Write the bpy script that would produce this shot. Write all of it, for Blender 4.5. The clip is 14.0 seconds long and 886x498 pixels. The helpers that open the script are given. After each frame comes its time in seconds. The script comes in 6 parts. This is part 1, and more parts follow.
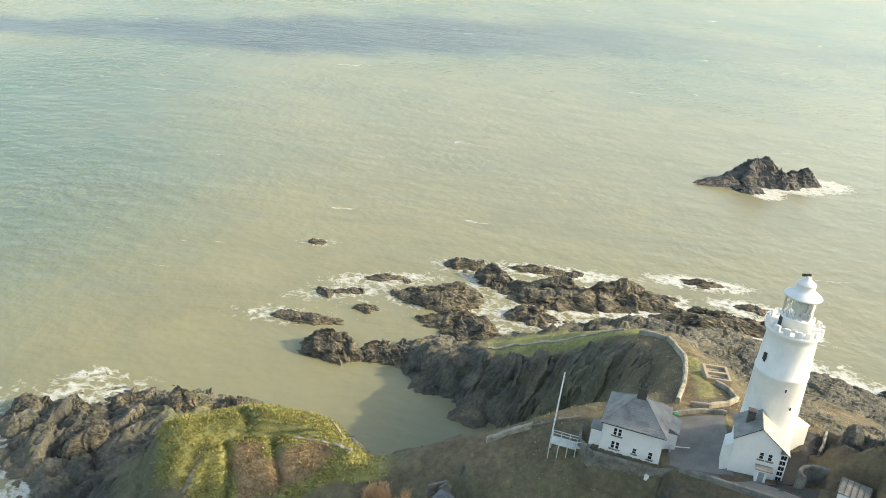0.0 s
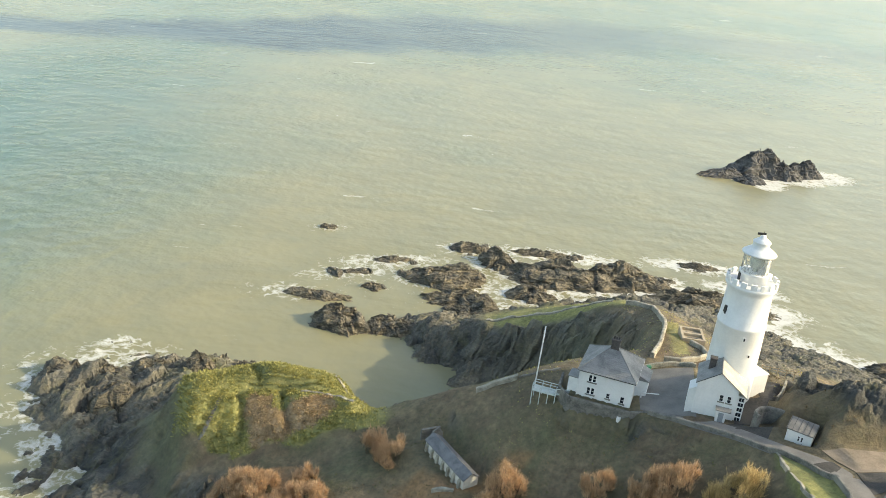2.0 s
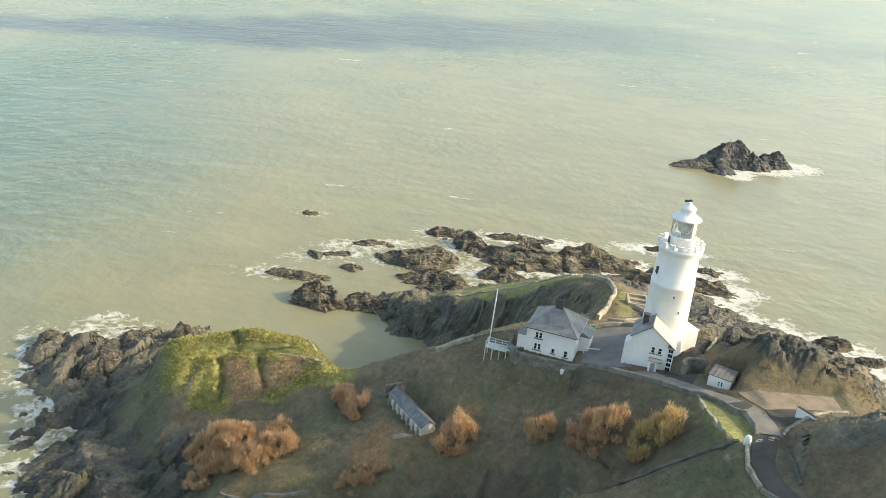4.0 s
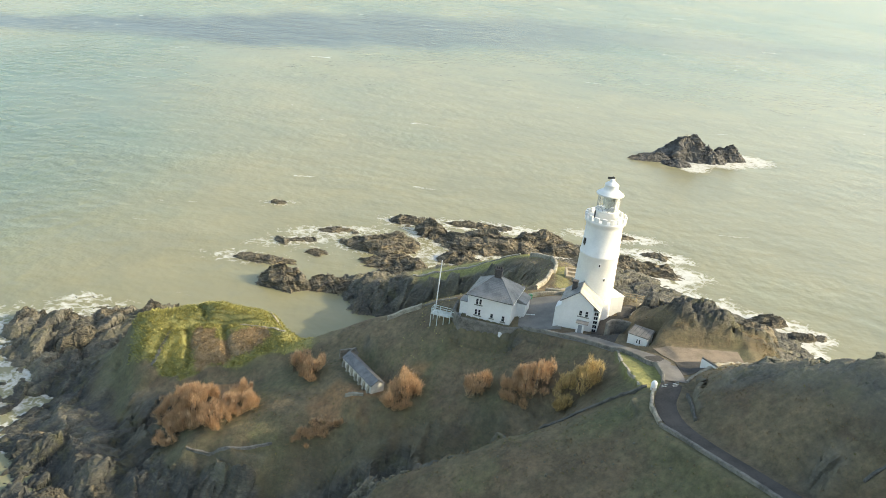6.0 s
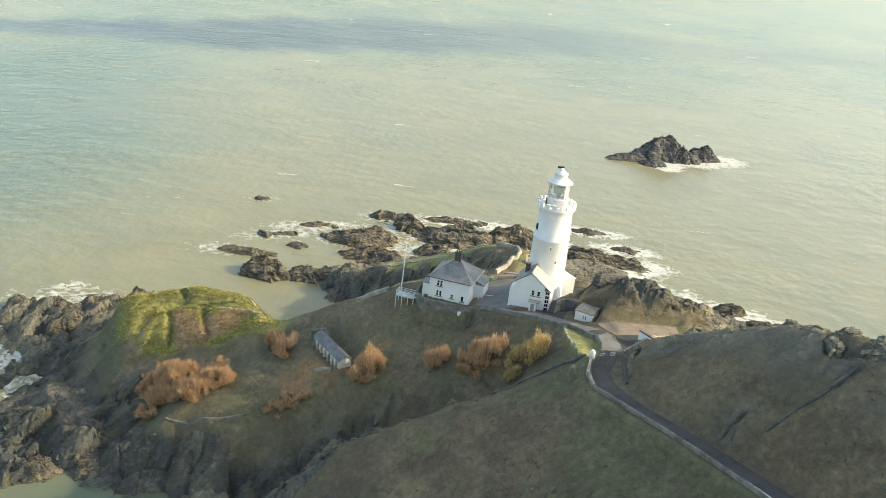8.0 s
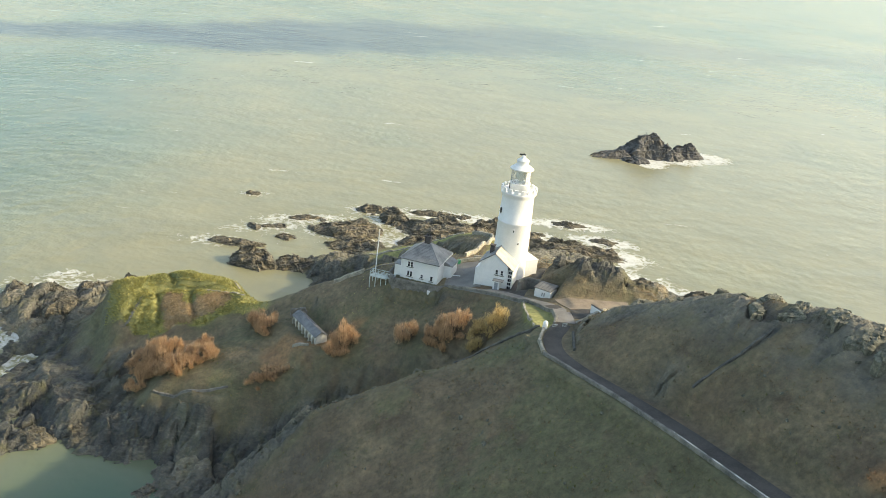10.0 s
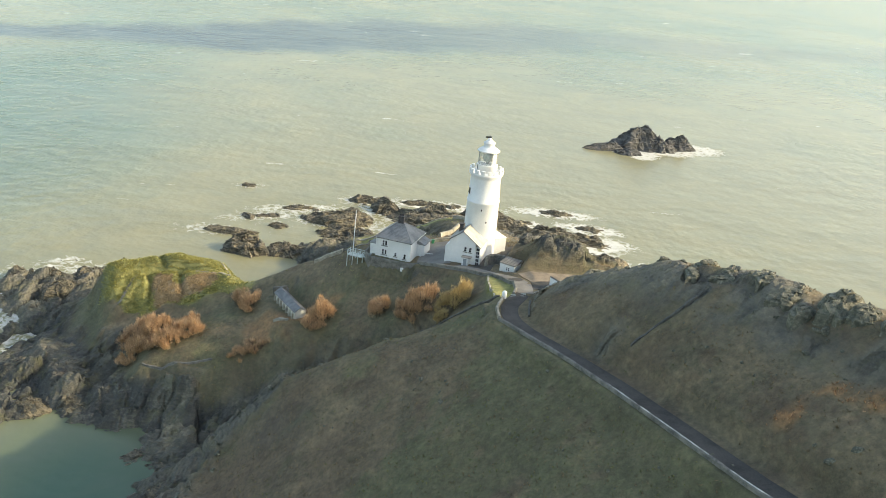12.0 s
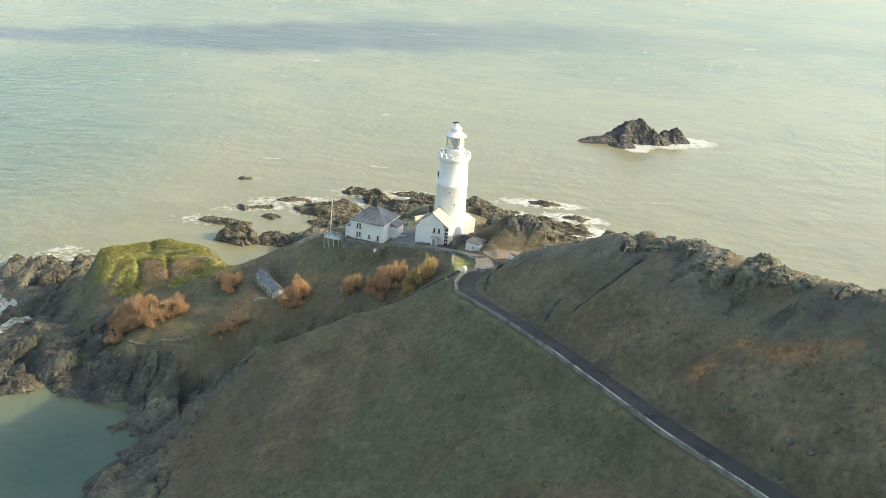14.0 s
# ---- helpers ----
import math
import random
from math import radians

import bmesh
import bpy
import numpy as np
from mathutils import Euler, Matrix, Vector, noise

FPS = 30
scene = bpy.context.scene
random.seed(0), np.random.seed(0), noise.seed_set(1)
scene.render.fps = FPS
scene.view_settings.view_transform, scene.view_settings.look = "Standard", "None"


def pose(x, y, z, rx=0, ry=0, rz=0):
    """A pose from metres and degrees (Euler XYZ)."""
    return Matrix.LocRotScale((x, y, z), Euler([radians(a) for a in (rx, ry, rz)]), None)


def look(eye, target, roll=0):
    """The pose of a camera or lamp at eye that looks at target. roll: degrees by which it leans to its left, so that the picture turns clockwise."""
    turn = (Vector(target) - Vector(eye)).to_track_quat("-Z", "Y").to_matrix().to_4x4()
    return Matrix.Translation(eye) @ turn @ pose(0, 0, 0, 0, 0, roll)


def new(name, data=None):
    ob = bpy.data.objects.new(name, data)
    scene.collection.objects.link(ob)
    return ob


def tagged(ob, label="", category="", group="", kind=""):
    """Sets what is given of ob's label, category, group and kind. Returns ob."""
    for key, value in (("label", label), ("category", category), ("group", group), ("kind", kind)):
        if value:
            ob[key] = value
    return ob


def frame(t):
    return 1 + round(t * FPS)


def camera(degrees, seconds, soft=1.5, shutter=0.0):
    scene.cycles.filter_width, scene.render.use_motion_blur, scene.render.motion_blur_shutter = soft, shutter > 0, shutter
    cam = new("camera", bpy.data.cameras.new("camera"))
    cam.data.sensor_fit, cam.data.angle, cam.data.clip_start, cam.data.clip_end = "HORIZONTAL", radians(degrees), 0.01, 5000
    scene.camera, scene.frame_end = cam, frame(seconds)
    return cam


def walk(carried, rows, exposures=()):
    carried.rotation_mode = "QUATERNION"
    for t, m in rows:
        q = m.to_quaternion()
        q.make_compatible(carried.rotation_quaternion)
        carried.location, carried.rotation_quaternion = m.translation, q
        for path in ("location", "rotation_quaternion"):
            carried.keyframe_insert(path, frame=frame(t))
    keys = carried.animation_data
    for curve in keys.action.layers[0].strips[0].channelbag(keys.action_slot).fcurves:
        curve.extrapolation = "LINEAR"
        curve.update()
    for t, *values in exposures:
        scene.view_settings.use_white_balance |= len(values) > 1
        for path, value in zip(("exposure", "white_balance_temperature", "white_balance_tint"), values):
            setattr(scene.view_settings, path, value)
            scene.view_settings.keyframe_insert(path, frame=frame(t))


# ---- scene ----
cam = camera(55.4, 14.0, soft=0.5)
PATH = [
    (0, (-1.41, -1.783, 112.967), (-1.305, 0.072, 112.225), 6.5),
    (0.5, (-0.721, -6.137, 112.999), (-0.624, -4.281, 112.258), 6.4),
    (1, (0.456, -10.034, 112.879), (0.544, -8.178, 112.138), 6.3),
    (1.5, (1.56, -13.529, 112.615), (1.636, -11.673, 111.874), 6.2),
    (2, (3.001, -16.832, 112.362), (3.063, -14.975, 111.621), 6.1),
    (2.5, (4.356, -20.302, 112.216), (4.412, -18.445, 111.476), 6.1),
    (3, (5.999, -24.008, 112.158), (6.057, -22.15, 111.419), 6.1),
    (5.5, (13.86, -43.983, 113.97), (13.98, -42.128, 113.232), 6.2),
    (6, (15.281, -47.674, 114.038), (15.41, -45.818, 113.304), 6.4),
    (6.5, (16.891, -51.186, 114.449), (17.025, -49.329, 113.718), 6.4),
    (7, (18.421, -54.498, 114.788), (18.559, -52.641, 114.059), 6.4),
    (7.5, (19.82, -58.036, 115.019), (19.961, -56.178, 114.294), 6.4),
    (8, (21.567, -61.229, 115.314), (21.708, -59.369, 114.593), 6.5),
    (10.5, (30.426, -77.4, 115.978), (30.558, -75.536, 115.265), 6.2),
    (11, (32.704, -80.311, 115.929), (32.828, -78.446, 115.216), 6.0),
    (11.5, (34.832, -83.343, 115.824), (34.95, -81.478, 115.111), 5.8),
    (12, (37.726, -86.064, 115.674), (37.833, -84.199, 114.959), 5.6),
    (12.5, (40.25, -88.905, 115.472), (40.348, -87.04, 114.758), 5.4),
    (13, (43.052, -91.58, 115.553), (43.14, -89.715, 114.836), 5.1),
    (13.5, (46.176, -94.114, 115.299), (46.252, -92.247, 114.583), 4.9),
    (14, (49.117, -96.762, 115.341), (49.184, -94.895, 114.625), 4.7),
]
walk(cam, [(t, look(eye, target, roll)) for t, eye, target, roll in PATH], exposures=((0.0, 1.42, 7600, 4), (14.0, 1.42, 7600, 4)))

# ---- world, sun, exposure ----
SUN_EL, SUN_AZ = radians(25.5), radians(96.0)
world = bpy.data.worlds.new("world")
scene.world = world
world.use_nodes = True
wt = world.node_tree
sky = wt.nodes.new("ShaderNodeTexSky")
sky.sky_type = "NISHITA"
sky.sun_disc = False
sky.sun_elevation, sky.sun_rotation = SUN_EL, SUN_AZ
sky.dust_density, sky.air_density = 2.0, 1.0
back = wt.nodes["Background"]
back.inputs["Strength"].default_value = 0.15
wt.links.new(sky.outputs[0], back.inputs["Color"])
to_sun = Vector((math.sin(SUN_AZ) * math.cos(SUN_EL), math.cos(SUN_AZ) * math.cos(SUN_EL), math.sin(SUN_EL)))
sun = new("sun", bpy.data.lights.new("sun", "SUN"))
sun.data.energy, sun.data.angle, sun.data.color = 1.85, radians(0.6), (1.0, 0.89, 0.7)
sun.matrix_world = look(to_sun * 400, (0, 0, 0))

# ---- materials ----


def mat(name, low, high, scale=0.4, fine=6.0, rough=0.85, bump=0.3, metal=0.0, mid=None, spot=0.35, grain=0.25, stretch=(1, 1, 1), reach=0.2):
    """A weathered surface: two colours mixed by coarse and fine noise, with relief."""
    m = bpy.data.materials.new(name)
    m.use_nodes = True
    t = m.node_tree
    p = t.nodes["Principled BSDF"]
    p.inputs["Roughness"].default_value, p.inputs["Metallic"].default_value = rough, metal
    co = t.nodes.new("ShaderNodeTexCoord")
    mp = t.nodes.new("ShaderNodeMapping")
    mp.inputs["Scale"].default_value = stretch
    t.links.new(co.outputs["Object"], mp.inputs["Vector"])
    out = []
    for s in (scale, fine):
        n = t.nodes.new("ShaderNodeTexNoise")
        n.inputs["Scale"].default_value, n.inputs["Detail"].default_value = s, 6
        n.inputs["Roughness"].default_value = 0.62
        t.links.new(mp.outputs[0], n.inputs["Vector"])
        out.append(n)
    mx = t.nodes.new("ShaderNodeMath")
    mx.operation = "MULTIPLY_ADD"
    t.links.new(out[1].outputs["Fac"], mx.inputs[0])
    mx.inputs[1].default_value = grain * 2
    t.links.new(out[0].outputs["Fac"], mx.inputs[2])
    r = t.nodes.new("ShaderNodeValToRGB")
    r.color_ramp.elements[0].position, r.color_ramp.elements[0].color = spot + grain * 0.9, (*low, 1)
    r.color_ramp.elements[1].position, r.color_ramp.elements[1].color = min(1.0, 1.0 - spot + grain * 0.9), (*high, 1)
    if mid:
        e = r.color_ramp.elements.new(0.5 + grain * 0.9)
        e.color = (*mid, 1)
    t.links.new(mx.outputs[0], r.inputs[0])
    t.links.new(r.outputs[0], p.inputs["Base Color"])
    b = t.nodes.new("ShaderNodeBump")
    b.inputs["Strength"].default_value, b.inputs["Distance"].default_value = bump, reach
    t.links.new(out[1].outputs["Fac"], b.inputs["Height"])
    t.links.new(b.outputs[0], p.inputs["Normal"])
    return m


WHITE = mat("white_render", (0.66, 0.665, 0.66), (0.77, 0.775, 0.765), 0.35, 3.0, 0.7, 0.15, spot=0.3)
ROOFLEAD = mat("slate_grey", (0.13, 0.133, 0.135), (0.25, 0.25, 0.245), 0.5, 5.0, 0.5, 0.3)
STONE = mat("pale_stone", (0.17, 0.16, 0.13), (0.4, 0.37, 0.3), 0.6, 4.0, 0.9, 0.6)
GREYSTONE = mat("grey_stone", (0.085, 0.083, 0.075), (0.22, 0.21, 0.185), 0.6, 4.0, 0.9, 0.6)
TARMAC = mat("tarmac", (0.036, 0.034, 0.031), (0.078, 0.072, 0.064), 0.25, 4.0, 0.9, 0.2)
YARD = mat("yard_gravel", (0.15, 0.14, 0.127), (0.22, 0.205, 0.185), 0.3, 5.0, 0.9, 0.2)
SAND = mat("pale_gravel", (0.28, 0.235, 0.17), (0.4, 0.34, 0.25), 0.3, 5.0, 0.9, 0.2)
DARKGLASS = mat("dark_glass", (0.015, 0.017, 0.02), (0.03, 0.033, 0.04), 1.0, 3.0, 0.12, 0.0)
WOOD = mat("weathered_wood", (0.3, 0.24, 0.16), (0.45, 0.36, 0.24), 1.0, 8.0, 0.8, 0.3)
BRICK = mat("dark_brick", (0.05, 0.045, 0.045), (0.1, 0.09, 0.085), 1.5, 8.0, 0.9, 0.4)
METALDARK = mat("dark_metal", (0.03, 0.03, 0.03), (0.07, 0.07, 0.07), 1.5, 8.0, 0.5, 0.1, metal=0.6)
ROCK = mat("shore_rock", (0.05, 0.047, 0.04), (0.25, 0.21, 0.14), 0.3, 1.3, 0.85, 1.0, mid=(0.115, 0.105, 0.08), spot=0.3, stretch=(1, 0.7, 2.4), reach=1.0)
ROCK_GREY = mat("lichened_rock", (0.05, 0.052, 0.038), (0.23, 0.22, 0.165), 0.8, 3.5, 0.9, 0.8, mid=(0.105, 0.104, 0.078), spot=0.28)

# ---- noise on arrays ----
LATTICE = np.random.RandomState(7).rand(256, 256)


def vnoise(x, y):
    xi, yi = np.floor(x).astype(int), np.floor(y).astype(int)
    fx, fy = x - xi, y - yi
    fx, fy = fx * fx * (3 - 2 * fx), fy * fy * (3 - 2 * fy)
    a, b = LATTICE[xi % 256, yi % 256], LATTICE[(xi + 1) % 256, yi % 256]
    c, d = LATTICE[xi % 256, (yi + 1) % 256], LATTICE[(xi + 1) % 256, (yi + 1) % 256]
    return (a * (1 - fx) + b * fx) * (1 - fy) + (c * (1 - fx) + d * fx) * fy


def fbm(x, y, size, octaves=4, gain=0.5):
    """Fractal noise from -1 to 1, with lumps of the given size."""
    total, amp, norm = 0.0, 1.0, 0.0
    for k in range(octaves):
        total = total + amp * (vnoise(x / size + 17.3 * k, y / size + 9.1 * k) * 2 - 1)
        norm, amp, size = norm + amp, amp * gain, size * 0.5
    return total / norm


def crag(x, y, size, octaves=4):
    """Ridged noise from 0 to 1, sharp along its crests."""
    total, amp, norm = 0.0, 1.0, 0.0
    for k in range(octaves):
        total = total + amp * (1 - np.abs(vnoise(x / size + 31.7 * k, y / size + 5.9 * k) * 2 - 1))
        norm, amp, size = norm + amp, amp * 0.5, size * 0.48
    return total / norm


def blocks(x, y, size, seed):
    """Broken ground: for each place the value of its block from 0 to 1, the block's tilt, the way from its middle and how far its edge is."""
    lots = np.random.RandomState(seed).rand(5, 128, 128)
    gx, gy = x / size, y / size
    xi, yi = np.floor(gx).astype(int), np.floor(gy).astype(int)
    first, second = np.full(x.shape, 9.0), np.full(x.shape, 9.0)
    got = [np.zeros(x.shape) for _ in range(5)]
    for i in (-1, 0, 1):
        for j in (-1, 0, 1):
            a, b = (xi + i) % 128, (yi + j) % 128
            dx, dy = gx - (xi + i + lots[0, a, b]), gy - (yi + j + lots[1, a, b])
            d = np.hypot(dx, dy)
            near = d < first
            second = np.where(near, first, np.minimum(second, d))
            first = np.where(near, d, first)
            for k, v in enumerate((lots[2, a, b], lots[3, a, b] - 0.5, lots[4, a, b] - 0.5, dx * size, dy * size)):
                got[k] = np.where(near, v, got[k])
    return (*got, (second - first) * size)


def smooth(a, b, v):
    t = np.clip((v - a) / (b - a), 0, 1)
    return t * t * (3 - 2 * t)


# ---- the lie of the land: coast, crests, slopes and floors of gullies, as lines in plan with heights ----
LINES = []


def lay(*pts):
    LINES.append(pts)


# the shore
lay((-25, -135, 0), (-20, -60, 0), (-14, -20, 0), (-12, 20, 0), (-14, 53, 0), (-15, 63, 0), (-13, 72, 0), (-11, 82, 0), (-14, 87, 0), (-20, 84, 0))
lay((-20, 84, 0), (-35, 83, 0), (-42, 86, 0), (-54, 94, 0), (-60, 100, 0), (-62, 112, 0), (-65, 130, 0), (-72, 138, 0), (-79, 147, 0), (-87, 157, 0))
lay((-87, 157, 0), (-85, 164, 0), (-78, 167, 0), (-64, 167, 0), (-62, 174, 0), (-54, 175, 0), (-46, 170, 0), (-30, 168, 0), (-15, 160, 0), (-4, 152, 0))
lay((-4, 152, 0), (0, 146, 0), (8, 142, 0), (20, 142, 0), (30, 147, 0), (34, 155, 0), (29, 165, 0), (22, 172, 0), (13, 180, 0), (5, 190, 0), (2, 198, 0))
lay((2, 198, 0), (6, 206, 0), (14, 208, 0), (28, 206, 0), (36, 212, 0), (48, 226, 0), (60, 232, 0), (80, 234, 0), (98, 236, 0), (112, 226, 0), (122, 212, 0), (132, 202, 0), (144, 192, 0), (150, 178, 0))
lay((150, 178, 0), (142, 150, 0), (138, 120, 0), (144, 90, 0), (154, 60, 0), (165, 20, 0), (178, -30, 0), (190, -135, 0))
# the sea bed
lay((-120, -135, -9), (-100, -40, -9), (-50, 40, -7), (-32, 60, -5), (-28, 30, -6))
lay((-90, 80, -8), (-84, 120, -7), (-105, 150, -8), (-105, 185, -8), (-60, 195, -7), (-30, 185, -6), (-12, 172, -5), (8, 160, -4), (20, 155, -4))
lay((-35, 235, -8), (0, 225, -5), (20, 220, -4), (40, 245, -5), (80, 255, -6), (120, 245, -6), (160, 215, -8), (185, 160, -8), (175, 90, -8), (200, 20, -9), (225, -120, -9), (220, 260, -9), (-110, 260, -9), (60, 272, -8))
# the great hill: its crest, seaward fall and slopes
lay((76, 70, 52.5), (80, 64, 57.8), (88, 55, 64), (93, 45, 67), (98, 35, 69.3), (104, 24, 70.6), (109, 14, 72.6), (113, 7, 74.4), (120, -10, 77), (128, -50, 82), (134, -130, 86))
lay((90, 74, 44), (104, 62, 46), (115, 48, 50), (126, 26, 52), (136, 0, 55), (150, -60, 58), (132, 60, 20), (148, 20, 22))
lay((78, 40, 54), (86, 24, 57), (95, 2, 60.3), (96, -9, 59), (101, -25, 58))
lay((98, 20, 62), (100.5, -2.6, 63), (107, 2, 68.4), (112, -20, 68))
lay((57.9, 58.8, 45.4), (67, 42.4, 47.2), (74, 29, 49.2), (78.8, 16.6, 50.7), (86, -1.4, 52.7), (92, -14, 54.7), (100, -32, 57.5), (108, -60, 62), (112, -130, 70))
lay((65, 56, 47.6), (75.5, 35, 49.6), (80.5, 22, 50.7), (86.8, 6.4, 52.2), (92, -4, 53.7), (96, -14, 55.2))
lay((64.6, 18.8, 42.4), (78, 0, 47), (84, -20, 48), (88, -60, 50), (86, -130, 50))
lay((49, 47.6, 37.8), (40.6, 52.4, 34), (29.8, 52, 27.5), (18, 52, 18), (8, 54, 11), (-3, 56, 6))
lay((52, 20, 34), (36, 20, 24), (20, 20, 13), (0, 18, 6))
lay((60, -30, 32), (36, -40, 18), (10, -40, 8), (60, -110, 32), (10, -120, 8))
# the edge of the near slope above the gully
lay((-9, 62, 4.5), (0, 65, 8), (7, 70, 14), (12, 71, 19), (17, 70.5, 25.5), (21.4, 70.7, 27.1), (28.6, 71.5, 31), (37, 73, 34), (44, 73.6, 36.2), (50, 73.4, 40), (57, 68, 44.6))
# the gully floor
lay((-12, 84, 0.5), (-4, 82, 2), (6, 80, 4), (14, 79, 7), (22, 79.5, 8.5), (31, 79.5, 14), (39, 79, 21), (46, 78, 29.5))
# the far wall of the gully and the terraces above it
lay((-19, 89, 7), (-12, 88.5, 9.5), (-4, 88, 10.5), (5, 88, 10.5), (13, 87, 11.5), (20, 84.6, 12), (28, 83.6, 17.5), (36, 82.6, 25))
lay((4, 92.8, 17.5), (13, 90.8, 21.5), (20, 89.8, 24.5), (28, 88.3, 27.3), (36, 86.8, 31.5))
lay((-10, 85.5, 3), (-3, 85, 4), (6, 84, 6), (14, 83, 10))
lay((-20.5, 93.5, 13.5), (-11, 91.5, 15), (-4, 92, 15.5), (4, 94.5, 18), (10.6, 99, 22), (25, 94.7, 27.3), (29.4, 92, 28.2), (43, 85, 35.7), (50, 81, 38.5))
lay((-22, 104, 14.5), (-10, 104, 16.5), (2, 106, 20.5), (12, 104, 23.7), (22, 104, 28), (34, 98, 31.5), (45, 93, 36.2), (52, 89, 40))
lay((-25, 113, 13), (-10, 114, 17), (2, 114, 20.5), (10, 113, 24.5), (20, 112, 31), (28, 107, 33.8), (34, 103.4, 35.2), (43, 100.3, 36.8), (52, 95.5, 41), (58.4, 87, 44.0), (59.4, 80.5, 46.2), (59.6, 74.5, 46.6))
lay((55.5, 85, 41), (56, 78, 41.8))
# crest towards the cove
lay((-8, 124.4, 21.5), (-3, 124.5, 20), (4, 125, 24.5), (12, 122.5, 29), (17, 120, 31.2), (24, 118, 35), (30, 117, 37.8))
lay((0, 134, 10), (8, 134, 14), (18, 132, 20), (28, 134, 22), (34, 128, 34), (44, 128, 37.5))
# the level of the houses
lay((33.5, 109, 38.4), (37, 112, 38.5), (42, 107, 38.7), (46, 116, 39.2), (55, 117, 40.3), (57, 108, 41.4), (50, 101.5, 40.6), (57, 98, 41.9), (61, 91, 43.3), (66.5, 85, 44.9), (78, 83, 45.8), (63.5, 74, 46.3))
lay((66, 113, 41.8), (70.7, 112, 42.6), (78, 108, 42), (86, 100, 42), (92, 92, 41), (104, 85, 34))
lay((67.5, 98, 48), (70, 96, 49.6), (78, 96, 49.6), (88, 94.5, 47))
lay((67.5, 88.8, 45.6), (76, 88.8, 45.8), (83, 88.6, 45.6))
lay((69.4, 91.4, 48.4), (78, 91.2, 48.8), (86, 91, 47.2))
# seaward slope behind the tower
lay((70, 122, 39), (80, 132, 33), (92, 148, 24), (104, 165, 16), (118, 183, 8.5), (130, 195, 4))
lay((110, 120, 22), (122, 150, 12), (132, 175, 6))
lay((88, 172, 15), (92, 195, 8), (100, 215, 5), (84, 215, 7))
# the headland
lay((53, 127, 38.2), (53, 135.6, 39), (56, 148, 35.5), (60, 158, 32), (60, 166, 29.5), (56, 165, 29.8))
lay((66, 128, 36), (70, 145, 31), (68, 162, 28), (68, 182, 22), (70, 200, 13))
lay((56, 164, 30.5), (50, 166, 27.6), (46, 167.5, 25), (38, 174, 18), (31, 179, 14.4), (24, 182.5, 12.6), (14, 187, 9), (7, 192, 6))
lay((49, 160, 20), (44, 160, 12), (38, 164, 7), (31, 172, 4), (24, 177, 3), (15, 183, 3))
lay((44, 138, 22), (49, 150, 23), (40, 150, 7), (36, 141, 10))
lay((36, 192, 13.8), (50, 190, 17), (58, 186, 21), (46, 202, 9), (28, 196, 9), (16, 200, 5))
lay((60, 215, 6), (48, 216, 5), (76, 226, 6), (30, 203, 5))
# the spur
lay((-8, 125.5, 21.6), (-6, 127.5, 22), (-9.8, 134, 22), (-14, 135.5, 22.6), (-16, 132, 23.4), (-22.5, 132, 25.2), (-29, 133, 23), (-36, 131, 22), (-40.5, 130.5, 21.2))
lay((-7, 122.5, 22.6), (-14, 126.2, 21.4), (-19.8, 124.6, 20.2), (-22, 127.4, 20.4), (-28.9, 126.2, 18.8), (-31.7, 126.5, 19.9))
lay((-33.9, 119.2, 13.4), (-27.5, 117.2, 13.6), (-21.4, 116.2, 16.2), (-11, 116.6, 19.2), (-2.6, 118, 22.4))
lay((-41, 130.8, 22.4), (-38.6, 126.5, 20.4), (-37.4, 122.5, 17.6), (-37.0, 119.6, 14.6))
lay((-34, 125, 17.0), (-31.5, 122, 15.2), (-30.4, 118.6, 13.0))
lay((-43.6, 130, 16.5), (-42, 125, 12.5), (-40.6, 120, 9.0))
lay((-5, 132, 14), (-10, 140, 14), (-22, 146, 13), (-36, 150, 11), (-46, 150, 9.5), (-58, 150, 4.5), (-72, 155, 4))
lay((-46, 128, 11), (-48.5, 121.5, 6.5), (-53, 119, 1.8), (-55, 108, 2.2), (-44, 113, 3.2), (-42, 103, 3), (-50.5, 100, 2.5))
lay((-44.5, 133, 12), (-45, 139, 9), (-43.5, 126, 8))
lay((-34, 112, 8), (-26.4, 97.5, 6), (-30, 90, 3.5), (-37, 88, 3.5), (-32, 104, 8))
lay((-60, 160, 4), (-52, 166, 6), (-40, 162, 8), (-24, 158, 8), (-56, 138, 3.5))

pts = []
for line in LINES:
    for a, b in zip(line, line[1:]):
        n = max(1, round(math.dist(a[:2], b[:2]) / 9))
        pts += [[a[k] + (b[k] - a[k]) * i / n for k in range(3)] for i in range(n)]
    pts.append(list(line[-1]))
pts = np.array(pts, float)
_, keep = np.unique(np.round(pts[:, :2]), axis=0, return_index=True)
pts = pts[np.sort(keep)]
away = np.hypot(pts[:, None, 0] - pts[None, :, 0], pts[:, None, 1] - pts[None, :, 1])
n = len(pts)
system = np.zeros((n + 3, n + 3))
system[:n, :n] = away + np.eye(n) * -0.6
system[:n, n], system[:n, n + 1:], system[n, :n], system[n + 1:, :n] = 1, pts[:, :2], 1, pts[:, :2].T
weight = np.linalg.solve(system, np.append(pts[:, 2], [0, 0, 0]))


